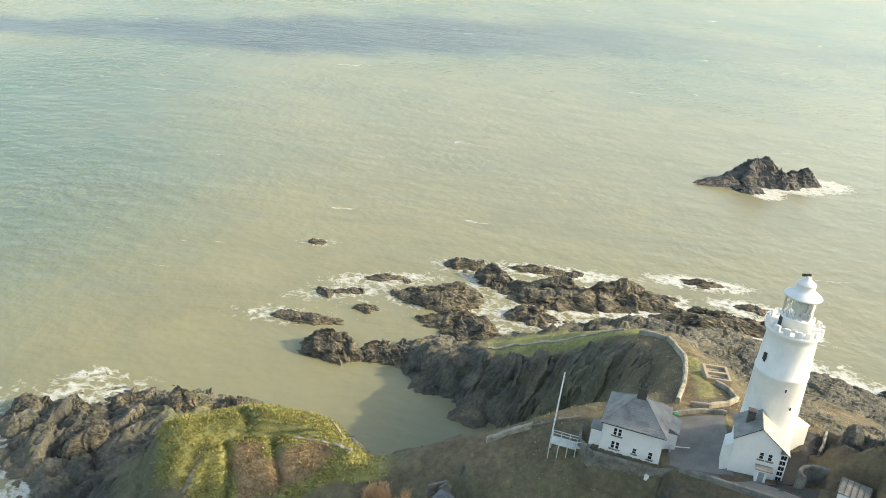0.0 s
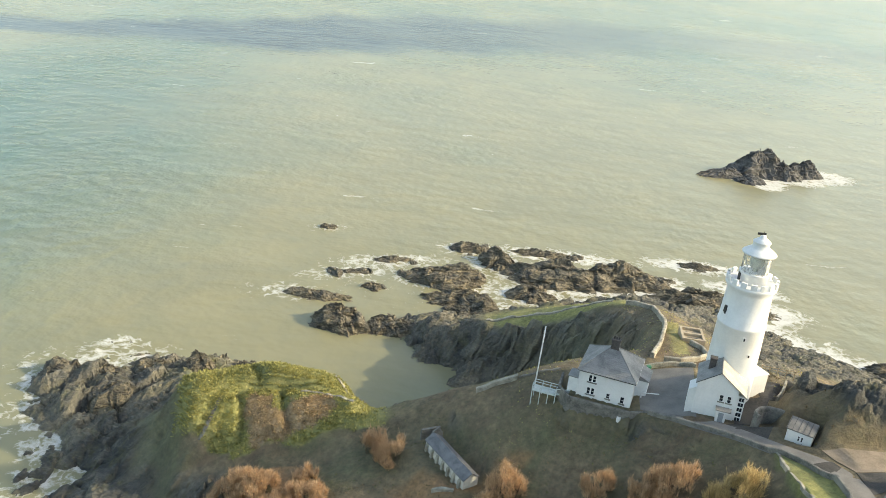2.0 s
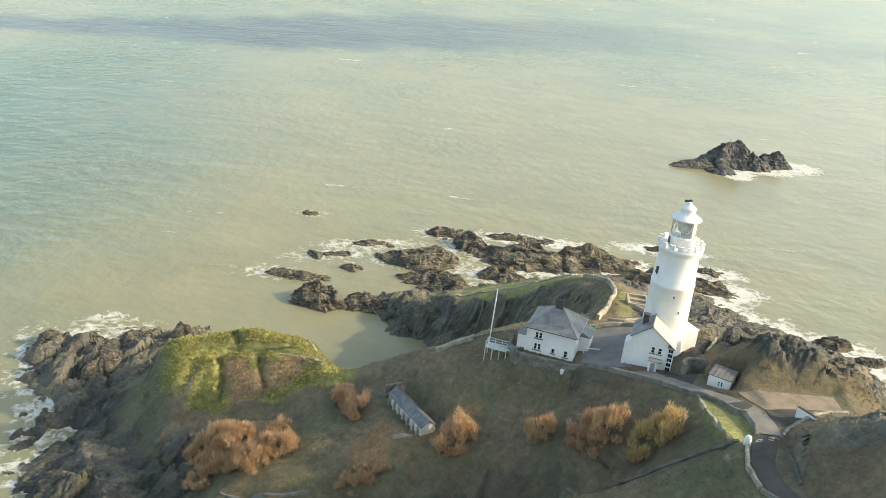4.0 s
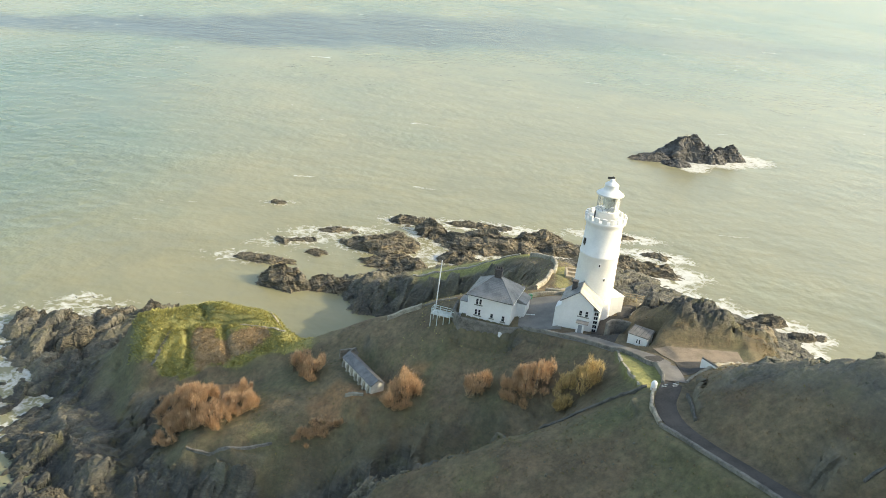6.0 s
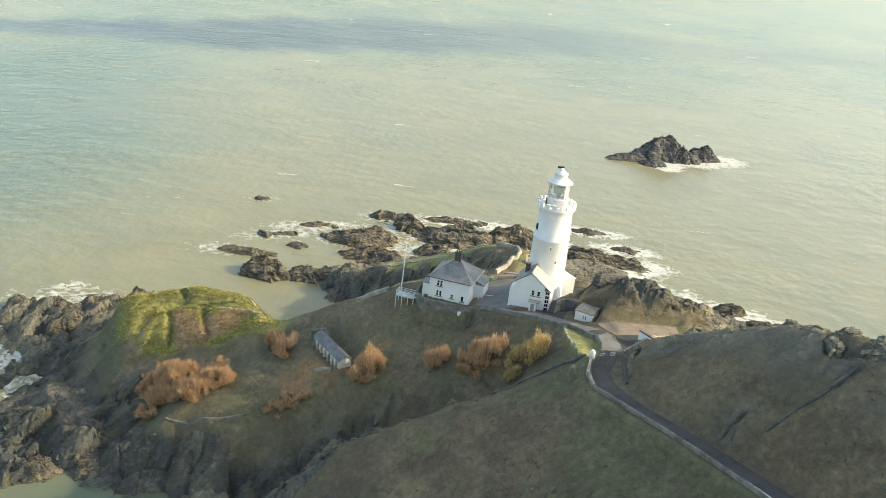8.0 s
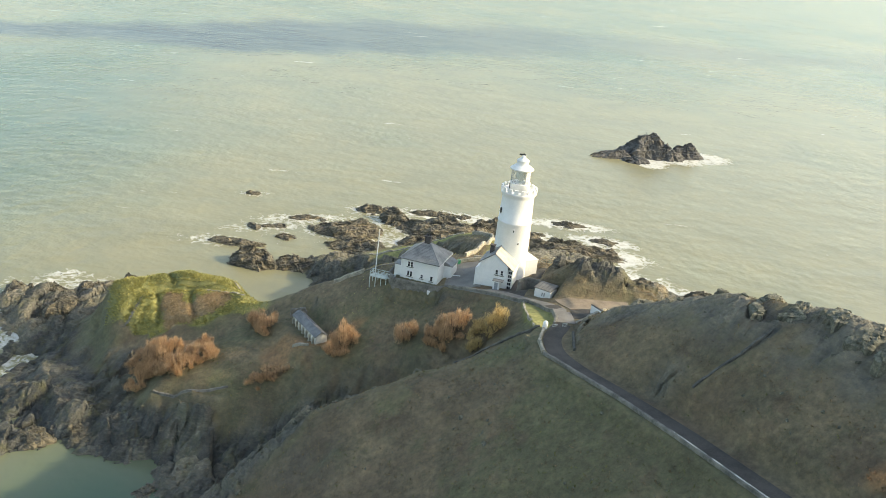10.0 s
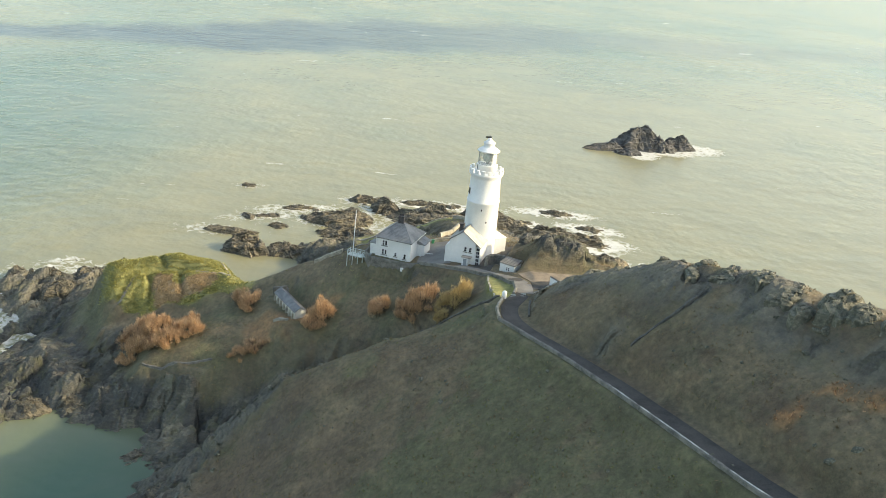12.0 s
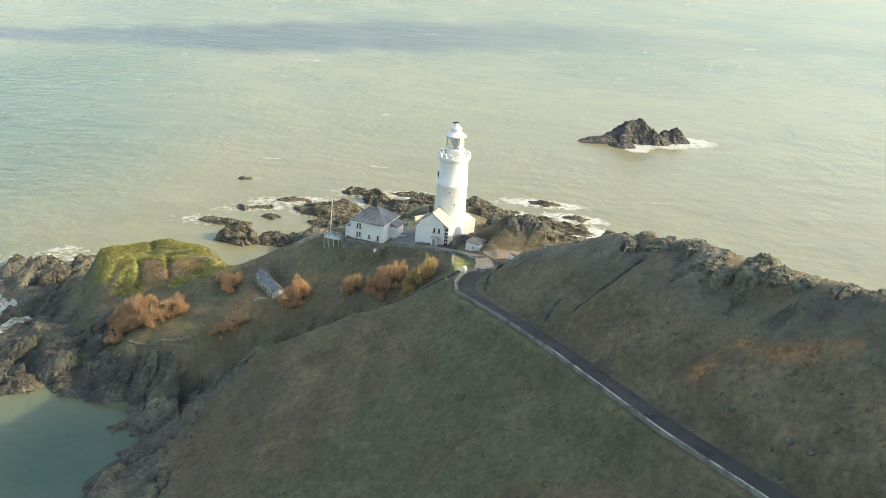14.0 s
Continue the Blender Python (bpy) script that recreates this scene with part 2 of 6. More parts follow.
def lie(x, y):
    """The smooth height of the land at arrays x and y."""
    out = np.empty(x.size)
    fx, fy = x.ravel(), y.ravel()
    for i in range(0, x.size, 20000):
        s = slice(i, i + 20000)
        out[s] = np.hypot(fx[s, None] - pts[None, :, 0], fy[s, None] - pts[None, :, 1]) @ weight[:n] + weight[n] + weight[n + 1] * fx[s] + weight[n + 2] * fy[s]
    return out.reshape(x.shape)


def off_line(x, y, line):
    """Distance from arrays x, y to a line in plan, and the line's height there."""
    best, high = np.full(x.shape, 1e9), np.zeros(x.shape)
    for a, b in zip(line, line[1:]):
        dx, dy = b[0] - a[0], b[1] - a[1]
        t = np.clip(((x - a[0]) * dx + (y - a[1]) * dy) / (dx * dx + dy * dy), 0, 1)
        d = np.hypot(x - a[0] - t * dx, y - a[1] - t * dy)
        near = d < best
        best, high = np.where(near, d, best), np.where(near, a[2] + (b[2] - a[2]) * t, high)
    return best, high


ROAD = [(63.5, 84, 44.9), (65.5, 78, 45.8), (63.8, 72, 46.3), (60.5, 66, 46.4), (60.3, 60, 46.5), (63, 53.5, 47), (69.5, 42, 48.3), (75, 31.5, 49.4), (79.8, 19.5, 50.9), (86.6, 3, 52.7), (94, -13, 55), (101.5, -32, 57.5), (109, -60, 62), (113, -130, 70)]
LANE = [(44.5, 104.4, 38.9), (49.6, 98.8, 40.6), (55, 94.2, 42.0), (59.5, 88.3, 43.4), (63, 84, 44.7), (65.2, 79.5, 45.7), (64.4, 73, 46.3)]

STEP = 0.5
GX, GY = np.arange(-124, 232, STEP), np.arange(-138, 272, STEP)
X, Y = np.meshgrid(GX, GY)
Z = lie(X, Y)
ROADS = ((ROAD, 2.3, 3.0), (LANE, 2.2, 1.2))
for line, half, soft in ROADS:
    d, high = off_line(X, Y, line)
    Z = Z + (high - 0.06 - Z) * (1 - smooth(half, half + soft, d))


def blurred(a, n):
    for _ in range(n):
        b = np.pad(a, 1, mode="edge")
        b = (b[:-2] + 2 * b[1:-1] + b[2:]) / 4
        a = (b[:, :-2] + 2 * b[:, 1:-1] + b[:, 2:]) / 4
    return a


SLOPE = np.hypot(*np.gradient(Z, STEP))
firm = smooth(0.9, 1.5, SLOPE)
firm = np.maximum(firm, 0.8 * (X < 0) * (X > -45) * (Y > 116) * (Y < 142))
Z = Z + (blurred(Z, 20) - Z) * (1 - 0.7 * firm)
# the hollow beside the road and the cleft that runs up to the crest
scar = np.exp(-((X - 74.6) / 2.4) ** 2 - ((Y - 43.6) / 3.0) ** 2)
Z = Z - 1.5 * scar
gash = off_line(X, Y, [(76.2, 36.8, 0), (77.4, 39.4, 0), (80.7, 39.6, 0), (84.3, 39.2, 0), (88.4, 40.2, 0)])[0]
Z = Z - 0.7 * np.exp(-(gash / 0.7) ** 2)
SPURPATH = [(-35.0, 119.6, 14.4), (-32.6, 126.5, 19.4), (-27, 128.2, 20.1), (-17.3, 128.4, 20.9), (-13, 127.6, 21.5), (-6.4, 123.4, 23.0)]
for line, half, soft in (*ROADS, (SPURPATH, 0.7, 1.3)):
    d, high = off_line(X, Y, line)
    Z = Z + (high - 0.06 - Z) * (1 - smooth(half, half + soft, d))
# old ditches down the front of the spur
for line in ([(-29.4, 128, 0), (-27.6, 124, 0), (-27.2, 119.5, 0)], [(-21, 128.5, 0), (-19.5, 124, 0), (-18, 120, 0)], [(-25.5, 130.5, 0), (-27, 133, 0), (-29, 135, 0)]):
    Z = Z - 1.5 * np.exp(-(off_line(X, Y, line)[0] / 0.9) ** 2)
# the green bank beside the lane, with a sharp outer edge
lip = X - np.interp(Y, [70, 73, 78, 82, 88], [59.0, 57.9, 57.4, 57.5, 57.9])
level = np.interp(Y, [70, 74, 78, 82, 88], [46.1, 45.9, 45.4, 44.7, 43.8])
beside = smooth(69.5, 71, Y) * (1 - smooth(86, 89, Y)) * (1 - smooth(4.6, 5.4, lip))
Z = np.where(lip > 0, Z + (level - Z) * beside, np.minimum(Z, level * beside + Z * (1 - beside) - 1.6 * smooth(0, 1.3, -lip) * beside))
# level ground of the yard, the houses and the parking place
for cx, cy, rx, ry, turned, high, rise, soft in ((37.8, 110.6, 5.2, 4.8, -21, 38.5, 0.0, 0.5), (48.6, 109, 5.0, 8.4, -6, 40.0, 0.24, 1.6), (58, 104.5, 5.5, 6.5, -19, 41.3, 0.05, 2.5), (75, 85.5, 6, 2.6, 0, 45.4, 0.0, 2), (63.6, 92.4, 2.0, 2.0, -34, 43.2, 0.0, 1.5), (11.5, 104, 2.6, 6.6, 31, 23.7, 0.0, 5.0), (66, 108, 2.6, 3.4, 0, 42.0, 0, 1.5)):
    c, k = math.cos(radians(turned)), math.sin(radians(turned))
    u, v = (X - cx) * c + (Y - cy) * k, -(X - cx) * k + (Y - cy) * c
    d = np.maximum(np.abs(u) - rx, np.abs(v) - ry)
    Z = Z + (high + rise * np.clip(u, -rx, rx) - Z) * (1 - smooth(0, soft, d))
# the ground falls away below the retaining wall
before = np.interp(X, [29, 31, 40.6, 44], [107.4, 106.5, 102.8, 102.5]) - Y
Z = Z - 1.7 * smooth(0.1, 0.5, before) * (1 - smooth(1.0, 6.0, before)) * smooth(28.5, 31, X) * (1 - smooth(40, 43.5, X))
SLOPE = np.hypot(*np.gradient(Z, STEP))
built = 1 - smooth(5, 10, np.minimum(np.minimum(np.hypot((X - 38) / 1.2, Y - 110), np.hypot(X - 50, (Y - 108) * 0.8)), np.hypot(X - 59, (Y - 102) * 0.8)))
for line in (ROAD, LANE):
    built = np.maximum(built, 1 - smooth(2.2, 5, off_line(X, Y, line)[0]))
built = np.maximum(built, 1 - smooth(0, 4, np.maximum(np.abs(X - 75) - 7, np.abs(Y - 85.5) - 3)))
wild = fbm(X, Y, 14, 4)
built = np.maximum(built, 1 - smooth(4, 7, off_line(X, Y, [(56.5, 88, 0), (58.2, 82.2, 0), (59, 74, 0)])[0]))
# bare rock: on steep faces and low by the water
STONY = np.clip(smooth(0.95, 1.5, SLOPE + wild * 0.35) + (1 - smooth(5, 11, Z + wild * 5)), 0, 1)
east = smooth(62, 78, X) * smooth(96, 112, Y)
STONY = np.clip(STONY + east * smooth(-0.3, 0.1, fbm(X + 90, Y, 14, 4)), 0, 1)
outer = smooth(185, 200, Y + wild * 6)
STONY = np.clip(STONY + outer, 0, 1)
gully = (1 - smooth(2.5, 4.5, off_line(X, Y, [(-16, 86.5, 0), (-4, 85, 0), (6, 84, 0), (14, 83, 0), (20, 82, 0)])[0] + wild * 2))
bluff = 1 - smooth(5, 9, off_line(X, Y, [(48, 160, 0), (40, 166, 0), (30, 173, 0), (20, 180, 0), (10, 188, 0)])[0] + wild * 3)
brow = 1 - smooth(3, 7, off_line(X, Y, [(2, 36, 0), (-2, 46, 0), (-3, 55, 0), (0, 61, 0), (6, 67, 0), (12, 70, 0)])[0] + wild * 4)
STONY = np.clip(STONY + gully + bluff + brow, 0, 1)
crestd = off_line(X, Y, LINES[9])[0]
STONY = np.clip(STONY + (1 - smooth(4, 15, crestd + wild * 8)) * smooth(-0.25, 0.15, fbm(X, Y + 50, 8, 4)) * (Y > -40) * 0.9, 0, 1) * (1 - built)
knolls = smooth(64, 67, X) * (1 - smooth(96, 104, X)) * smooth(89.5, 93, Y + wild * 2) * (1 - smooth(106, 112, Y))
knoll = smooth(-0.35, -0.1, fbm(X + 7, Y * 1.6 + 3, 5, 4, 0.6)) * knolls
STONY = np.maximum(STONY, knoll)
verge = (1 - smooth(8, 15, off_line(X, Y, ROAD)[0])) * (Y < 62)
headtop = smooth(20, 27, X) * (1 - smooth(58, 66, X)) * smooth(168, 171, Y + (X - 50) * 0.52) * (1 - smooth(191, 198, Y + wild * 3))
spurtop = (1 - smooth(-6, 2, X)) * smooth(-44, -38, X) * smooth(114, 119, Y) * (1 - smooth(140, 146, Y)) * smooth(8, 11, Z)
STONY = np.clip(STONY + scar * 0.9 + 0.9 * np.exp(-(gash / 0.6) ** 2), 0, 1)
STONY = STONY * (1 - 0.6 * smooth(18, 24, X) * (1 - smooth(50, 54, X)) * smooth(118, 124, Y) * (1 - smooth(158, 164, Y)) * smooth(6, 10, Z))
STONY = STONY * (1 - verge * (1 - scar)) * smooth(8, 11, np.hypot(X - 12, Y - 102)) * smooth(4, 7, np.hypot(X - 64, Y - 94)) * (1 - 0.95 * headtop) * (1 - 0.92 * spurtop)
STONY = STONY * (1 - 0.75 * smooth(-30, -24, X + wild * 4) * (1 - smooth(24, 30, X)) * smooth(84, 87, Y + wild * 3) * (1 - smooth(112, 116, Y)) * smooth(6, 9, Z + wild * 5))
STONY = STONY * (1 - 0.75 * smooth(18, 26, X + wild * 4) * (1 - smooth(54, 58, X)) * smooth(73, 75, Y) * (1 - smooth(86, 90, Y)))
flank = smooth(-54, -49, X + wild * 4) * (1 - smooth(-40, -37, X)) * smooth(108, 113, Y + wild * 4) * (1 - smooth(134, 138, Y)) * smooth(3.5, 6, Z + wild * 4)
STONY = STONY * (1 - 0.7 * flank)
west = 1 - smooth(-26, -14, X)
turn = (X * 0.8 + Y * 0.6, -X * 0.6 + Y * 0.8)
ROUGHNESS = (crag(turn[0] * 0.5, turn[1], 15, 6) - 0.55) * 1.5 + (crag(turn[0] * 0.4 + 50, turn[1], 4.6, 4) - 0.55) * 0.75
tame = (1 - 0.45 * east) * (1 - 0.5 * smooth(-64, -58, X) * (1 - smooth(-42, -36, X)) * smooth(104, 108, Y) * (1 - smooth(122, 128, Y))) * (1 - 0.68 * (1 - smooth(10, 22, crestd)) * (Y < 80))
# the rock is broken along its joints into tilted blocks of several sizes
BLOCK, TONE, SHIFT = X * 0.0, X * 0.0, []
for size, amp, lean, seed in ((12, 3.0, 0.5, 31), (5.0, 1.9, 0.6, 32), (2.2, 1.0, 0.6, 33)):
    bend = fbm(X + seed * 7, Y, size * 0.9, 3) * size * 0.3
    value, tx, ty, dx, dy, rim = blocks(turn[0] * 0.62 + bend, turn[1] - bend * 0.7, size, seed)
    BLOCK = BLOCK + amp * (value - 0.5) + lean * ((tx * (1 - 0.4 * west) + 0.12 + 0.2 * west) * dx + (ty * (1 - 0.4 * west) + 0.2 - 0.3 * west) * dy) - amp * 0.35 * np.exp(-(rim / (0.09 * size)) ** 2)
    TONE = TONE + (value - 0.5) * (0.5 if size < 3 else 0.8)
    SHIFT.append((tx, ty))
Z = Z + tame * STONY * (ROUGHNESS * (3.0 + 1.5 * smooth(1, 2.2, SLOPE)) + BLOCK * (0.8 + 0.4 * smooth(0.8, 1.8, SLOPE))) * smooth(-6, 2, Z + 4)
Z = Z + (1 - STONY) * (1 - built) * (fbm(X, Y, 9, 4) * 0.55 + fbm(X + 40, Y, 2.6, 2) * 0.26)

slab = off_line(X, Y, [(-57.5, 118, 0), (-53, 112.5, 0), (-48, 108, 0), (-43.5, 101, 0), (-38, 92, 0)])[0] + 2.5 * fbm(X, Y, 6, 3)
Z = Z + 2.2 * np.exp(-(slab / 3.2) ** 2) * smooth(-0.6, 0.1, fbm(X + 60, Y, 9, 3))

# tilted beds of rock break the bare ground into ledges
dip = 0.5 * turn[0] + 0.25 * turn[1]
bed = 0.9
shelf = np.floor((Z + dip) / bed + 1.2 * fbm(X, Y, 6, 4, 0.65)) * bed - dip + bed * 0.5
shelf = np.clip(shelf, Z - 0.8, Z + 0.8)
Z = Z + (shelf - Z) * 0.6 * STONY * tame
Z = Z + STONY * fbm(X, Y + 200, 1.6, 3, 0.7) * 0.3


def ground_at(x, y):
    """Height of the built ground at one place."""
    i, j = (x - GX[0]) / STEP, (y - GY[0]) / STEP
    a, b = int(i), int(j)
    u, v = i - a, j - b
    return float((Z[b, a] * (1 - u) + Z[b, a + 1] * u) * (1 - v) + (Z[b + 1, a] * (1 - u) + Z[b + 1, a + 1] * u) * v)


def grid_mesh(name, x, y, z, material, layers=(), drop=None, facets=None):
    rows, cols = x.shape
    me = bpy.data.meshes.new(name)
    k = np.arange(rows * cols).reshape(rows, cols)
    quads = np.stack([k[:-1, :-1], k[:-1, 1:], k[1:, 1:], k[1:, :-1]], -1).reshape(-1, 4)
    if drop is not None:
        quads = quads[~drop.ravel()[quads].all(1)]
    me.vertices.add(rows * cols)
    me.vertices.foreach_set("co", np.stack([x, y, z], -1).astype(np.float32).ravel())
    me.loops.add(quads.size)
    me.loops.foreach_set("vertex_index", quads.astype(np.int32).ravel())
    me.polygons.add(len(quads))
    me.polygons.foreach_set("loop_start", np.arange(0, quads.size, 4, dtype=np.int32))
    me.polygons.foreach_set("use_smooth", np.ones(len(quads), bool) if facets is None else facets.ravel()[quads].mean(1) < 0.5)
    for key, values in layers:
        me.attributes.new(key, "FLOAT", "POINT").data.foreach_set("value", values.astype(np.float32).ravel())
    me.update(calc_edges=True)
    me.validate()
    me.materials.append(material)
    return new(name, me)


def nodes_of(name, rough=0.9):
    m = bpy.data.materials.new(name)
    m.use_nodes = True
    t = m.node_tree
    t.nodes["Principled BSDF"].inputs["Roughness"].default_value = rough
    return m, t, t.nodes["Principled BSDF"]


def tex(t, scale, detail=6, rough=0.6, stretch=(1, 1, 1), kind="ShaderNodeTexNoise"):
    g = t.nodes.new("ShaderNodeNewGeometry")
    mp = t.nodes.new("ShaderNodeMapping")
    mp.inputs["Scale"].default_value = stretch
    t.links.new(g.outputs["Position"], mp.inputs["Vector"])
    nz = t.nodes.new(kind)
    nz.inputs["Scale"].default_value = scale
    if kind == "ShaderNodeTexNoise":
        nz.inputs["Detail"].default_value, nz.inputs["Roughness"].default_value = detail, rough
    t.links.new(mp.outputs[0], nz.inputs["Vector"])
    return nz.outputs[0]


def ramp(t, fac, *stops):
    r = t.nodes.new("ShaderNodeValToRGB")
    for i, (p, c) in enumerate(stops):
        e = r.color_ramp.elements[i] if i < 2 else r.color_ramp.elements.new(p)
        e.position, e.color = p, (*c, 1)
    t.links.new(fac, r.inputs[0])
    return r.outputs[0]


def mixed(t, fac, a, b, how="MIX"):
    mx = t.nodes.new("ShaderNodeMix")
    mx.data_type, mx.blend_type = "RGBA", how
    for k, v in ((0, fac), (6, a), (7, b)):
        if isinstance(v, (int, float)):
            mx.inputs[k].default_value = v
        elif isinstance(v, tuple):
            mx.inputs[k].default_value = (*v, 1)
        else:
            t.links.new(v, mx.inputs[k])
    return mx.outputs[2]


def sums(t, how, a, b, c=None):
    mx = t.nodes.new("ShaderNodeMath")
    mx.operation = how
    for k, v in enumerate((a, b, c)):
        if isinstance(v, (int, float)):
            mx.inputs[k].default_value = v
        elif v is not None:
            t.links.new(v, mx.inputs[k])
    return mx.outputs[0]


def attr(t, name):
    a = t.nodes.new("ShaderNodeAttribute")
    a.attribute_name = name
    return a.outputs["Fac"]


# the cover of the land: turf, dead bracken, rock
GROUND, t, p = nodes_of("headland_ground", 0.95)
turf = ramp(t, sums(t, "ADD", sums(t, "MULTIPLY", tex(t, 0.2, 5, 0.65), 0.4), sums(t, "MULTIPLY", tex(t, 1.0, 9, 0.75), 0.6)), (0.3, (0.046, 0.06, 0.03)), (0.72, (0.2, 0.225, 0.1)), (0.5, (0.1, 0.118, 0.057)))
fern = ramp(t, sums(t, "ADD", sums(t, "MULTIPLY", tex(t, 0.13, 5, 0.65), 0.5), sums(t, "MULTIPLY", tex(t, 0.9, 9, 0.75), 0.5)), (0.36, (0.086, 0.073, 0.047)), (0.66, (0.29, 0.212, 0.128)), (0.5, (0.162, 0.132, 0.083)))
strata = sums(t, "ADD", sums(t, "MULTIPLY", tex(t, 0.16, 5, 0.6), 0.5), sums(t, "MULTIPLY", tex(t, 0.8, 9, 0.74, (1, 0.9, 2.6)), 0.5))
strata = sums(t, "ADD", strata, sums(t, "MULTIPLY", attr(t, "tone"), 0.11))
stone = ramp(t, strata, (0.33, (0.06, 0.06, 0.056)), (0.7, (0.36, 0.315, 0.22)), (0.5, (0.145, 0.14, 0.118)), (0.6, (0.215, 0.197, 0.15)))
algae = ramp(t, tex(t, 0.22, 7, 0.7), (0.5, (0, 0, 0)), (0.66, (0.6, 0.6, 0.6)))
# darker stone mixed in, holding the west shore's and gully's shade in its colour
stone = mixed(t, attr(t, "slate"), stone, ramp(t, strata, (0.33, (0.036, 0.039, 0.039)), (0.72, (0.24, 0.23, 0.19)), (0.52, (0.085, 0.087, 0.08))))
stone = mixed(t, algae, stone, mixed(t, 0.6, stone, (0.17, 0.165, 0.062)))
rust = ramp(t, tex(t, 1.2, 8, 0.7), (0.3, (0.17, 0.085, 0.04)), (0.66, (0.6, 0.31, 0.13)))
mottle = ramp(t, tex(t, 0.8, 9, 0.8), (0.4, (0.66, 0.67, 0.67)), (0.62, (1.26, 1.24, 1.17)))
heather = ramp(t, sums(t, "ADD", sums(t, "MULTIPLY", tex(t, 0.07, 4, 0.6), 0.6), sums(t, "MULTIPLY", tex(t, 0.35, 6, 0.7), 0.4)), (0.5, (0, 0, 0)), (0.58, (0.75, 0.75, 0.75)))
heather = sums(t, "MAXIMUM", heather, attr(t, "heath"))
cover = mixed(t, attr(t, "green"), mixed(t, heather, fern, mixed(t, 0.5, fern, (0.1, 0.058, 0.042))), turf)
clumps = ramp(t, tex(t, 0.5, 5, 0.6), (0.56, (0, 0, 0)), (0.64, (0.55, 0.55, 0.55)))
cover = mixed(t, clumps, cover, mixed(t, 0.45, cover, (0.06, 0.07, 0.034)))
# brighter copy of the turf, with sunlight in its colour
brightturf = ramp(t, sums(t, "ADD", sums(t, "MULTIPLY", tex(t, 0.3, 5, 0.65), 0.5), sums(t, "MULTIPLY", tex(t, 1.4, 9, 0.75), 0.5)), (0.34, (0.14, 0.148, 0.048)), (0.66, (0.5, 0.44, 0.17)), (0.5, (0.29, 0.28, 0.1)))
cover = mixed(t, attr(t, "sunturf"), cover, brightturf)
cover = mixed(t, 0.55, cover, mottle, "MULTIPLY")
cover = mixed(t, attr(t, "straw"), cover, ramp(t, tex(t, 1.1, 8, 0.72), (0.34, (0.16, 0.115, 0.065)), (0.64, (0.52, 0.37, 0.21))))
cover = mixed(t, attr(t, "rust"), cover, rust)
cover = mixed(t, attr(t, "stony"), cover, stone)
t.links.new(cover, p.inputs["Base Color"])
b = t.nodes.new("ShaderNodeBump")
b.inputs["Strength"].default_value, b.inputs["Distance"].default_value = 0.9, 0.5
knobs = sums(t, "MULTIPLY", tex(t, 0.45, 8, 0.74, (1, 0.9, 1.6)), attr(t, "stony"))
t.links.new(sums(t, "ADD", sums(t, "MULTIPLY", knobs, 2.6), tex(t, 1.3, 9, 0.7)), b.inputs["Height"])
t.links.new(b.outputs[0], p.inputs["Normal"])

green = smooth(-0.25, 0.3, fbm(X + 11, Y + 70, 18, 4) - 0.1)
hem = np.interp(X, [-39, -34, -27.5, -21.4, -11, -2.6, 4], [121.2, 119.0, 117.2, 116.2, 117, 118, 121]) + 2.5 * fbm(X, Y, 4, 3)
spur = (1 - smooth(-3, 2, X + wild * 3)) * smooth(-42, -39.5, X + 0.22 * (Y - 125) + 1.5 * fbm(X, Y, 5, 3)) * smooth(-0.6, 0.6, Y - hem) * (1 - smooth(160, 170, Y))
patchy = np.clip(0.5 + 1.3 * fbm(X + 5, Y + 33, 6, 4), 0, 1)
green = green * (0.25 + 0.5 * patchy)
green = np.maximum(green, spur * (0.75 + 0.25 * wild))
bank = smooth(-0.1, 0.3, lip + 0.5 * fbm(X, Y, 2, 3)) * smooth(70, 71.5, Y) * (1 - smooth(86, 88, Y)) * (1 - smooth(4.8, 5.4, lip))
lower = (1 - smooth(60, 70, Y)) * (1 - smooth(-1, 1, off_line(X, Y, ROAD)[0] * np.sign(X - np.interp(Y, [q[1] for q in ROAD[::-1]], [q[0] for q in ROAD[::-1]]))))
green = green + (np.clip(0.75 * smooth(-0.02, 0.3, fbm(X - 20, Y + 8, 26, 5, 0.6) + 0.35 * fbm(X, Y - 60, 6, 4, 0.6)) + 0.3 * (1 - smooth(2, 14, off_line(X, Y, ROAD)[0])), 0, 0.48) - green) * lower
green = np.maximum(green, 0.25 * np.maximum(knolls, smooth(64, 67, X) * (1 - smooth(96, 104, X)) * smooth(87, 89, Y) * (1 - smooth(106, 112, Y))))
green = green * (1 - 0.35 * smooth(-32, -26, X) * (1 - smooth(8, 14, X)) * smooth(92, 95, Y) * (1 - smooth(117, 120, Y + wild * 2)))
shady = smooth(-34, -28, X) * (1 - smooth(54, 58, X)) * smooth(76, 80, Y) * (1 - smooth(116, 120, Y))
green = np.maximum(green, np.maximum(0.6 * flank, shady * np.clip(0.02 + 0.9 * fbm(X + 3, Y - 44, 12, 5, 0.6), 0, 0.5)))
green = np.maximum(green, 0.75 * np.exp(-(np.hypot((X - 53) / 1.6, Y - 66) / 4.5) ** 2))
green = np.maximum(green, bank)
uphill = (1 - smooth(70, 78, Y)) * smooth(60, 66, X) * (1 - lower)
green = np.maximum(green * (1 - 0.85 * uphill), headtop * 0.9)
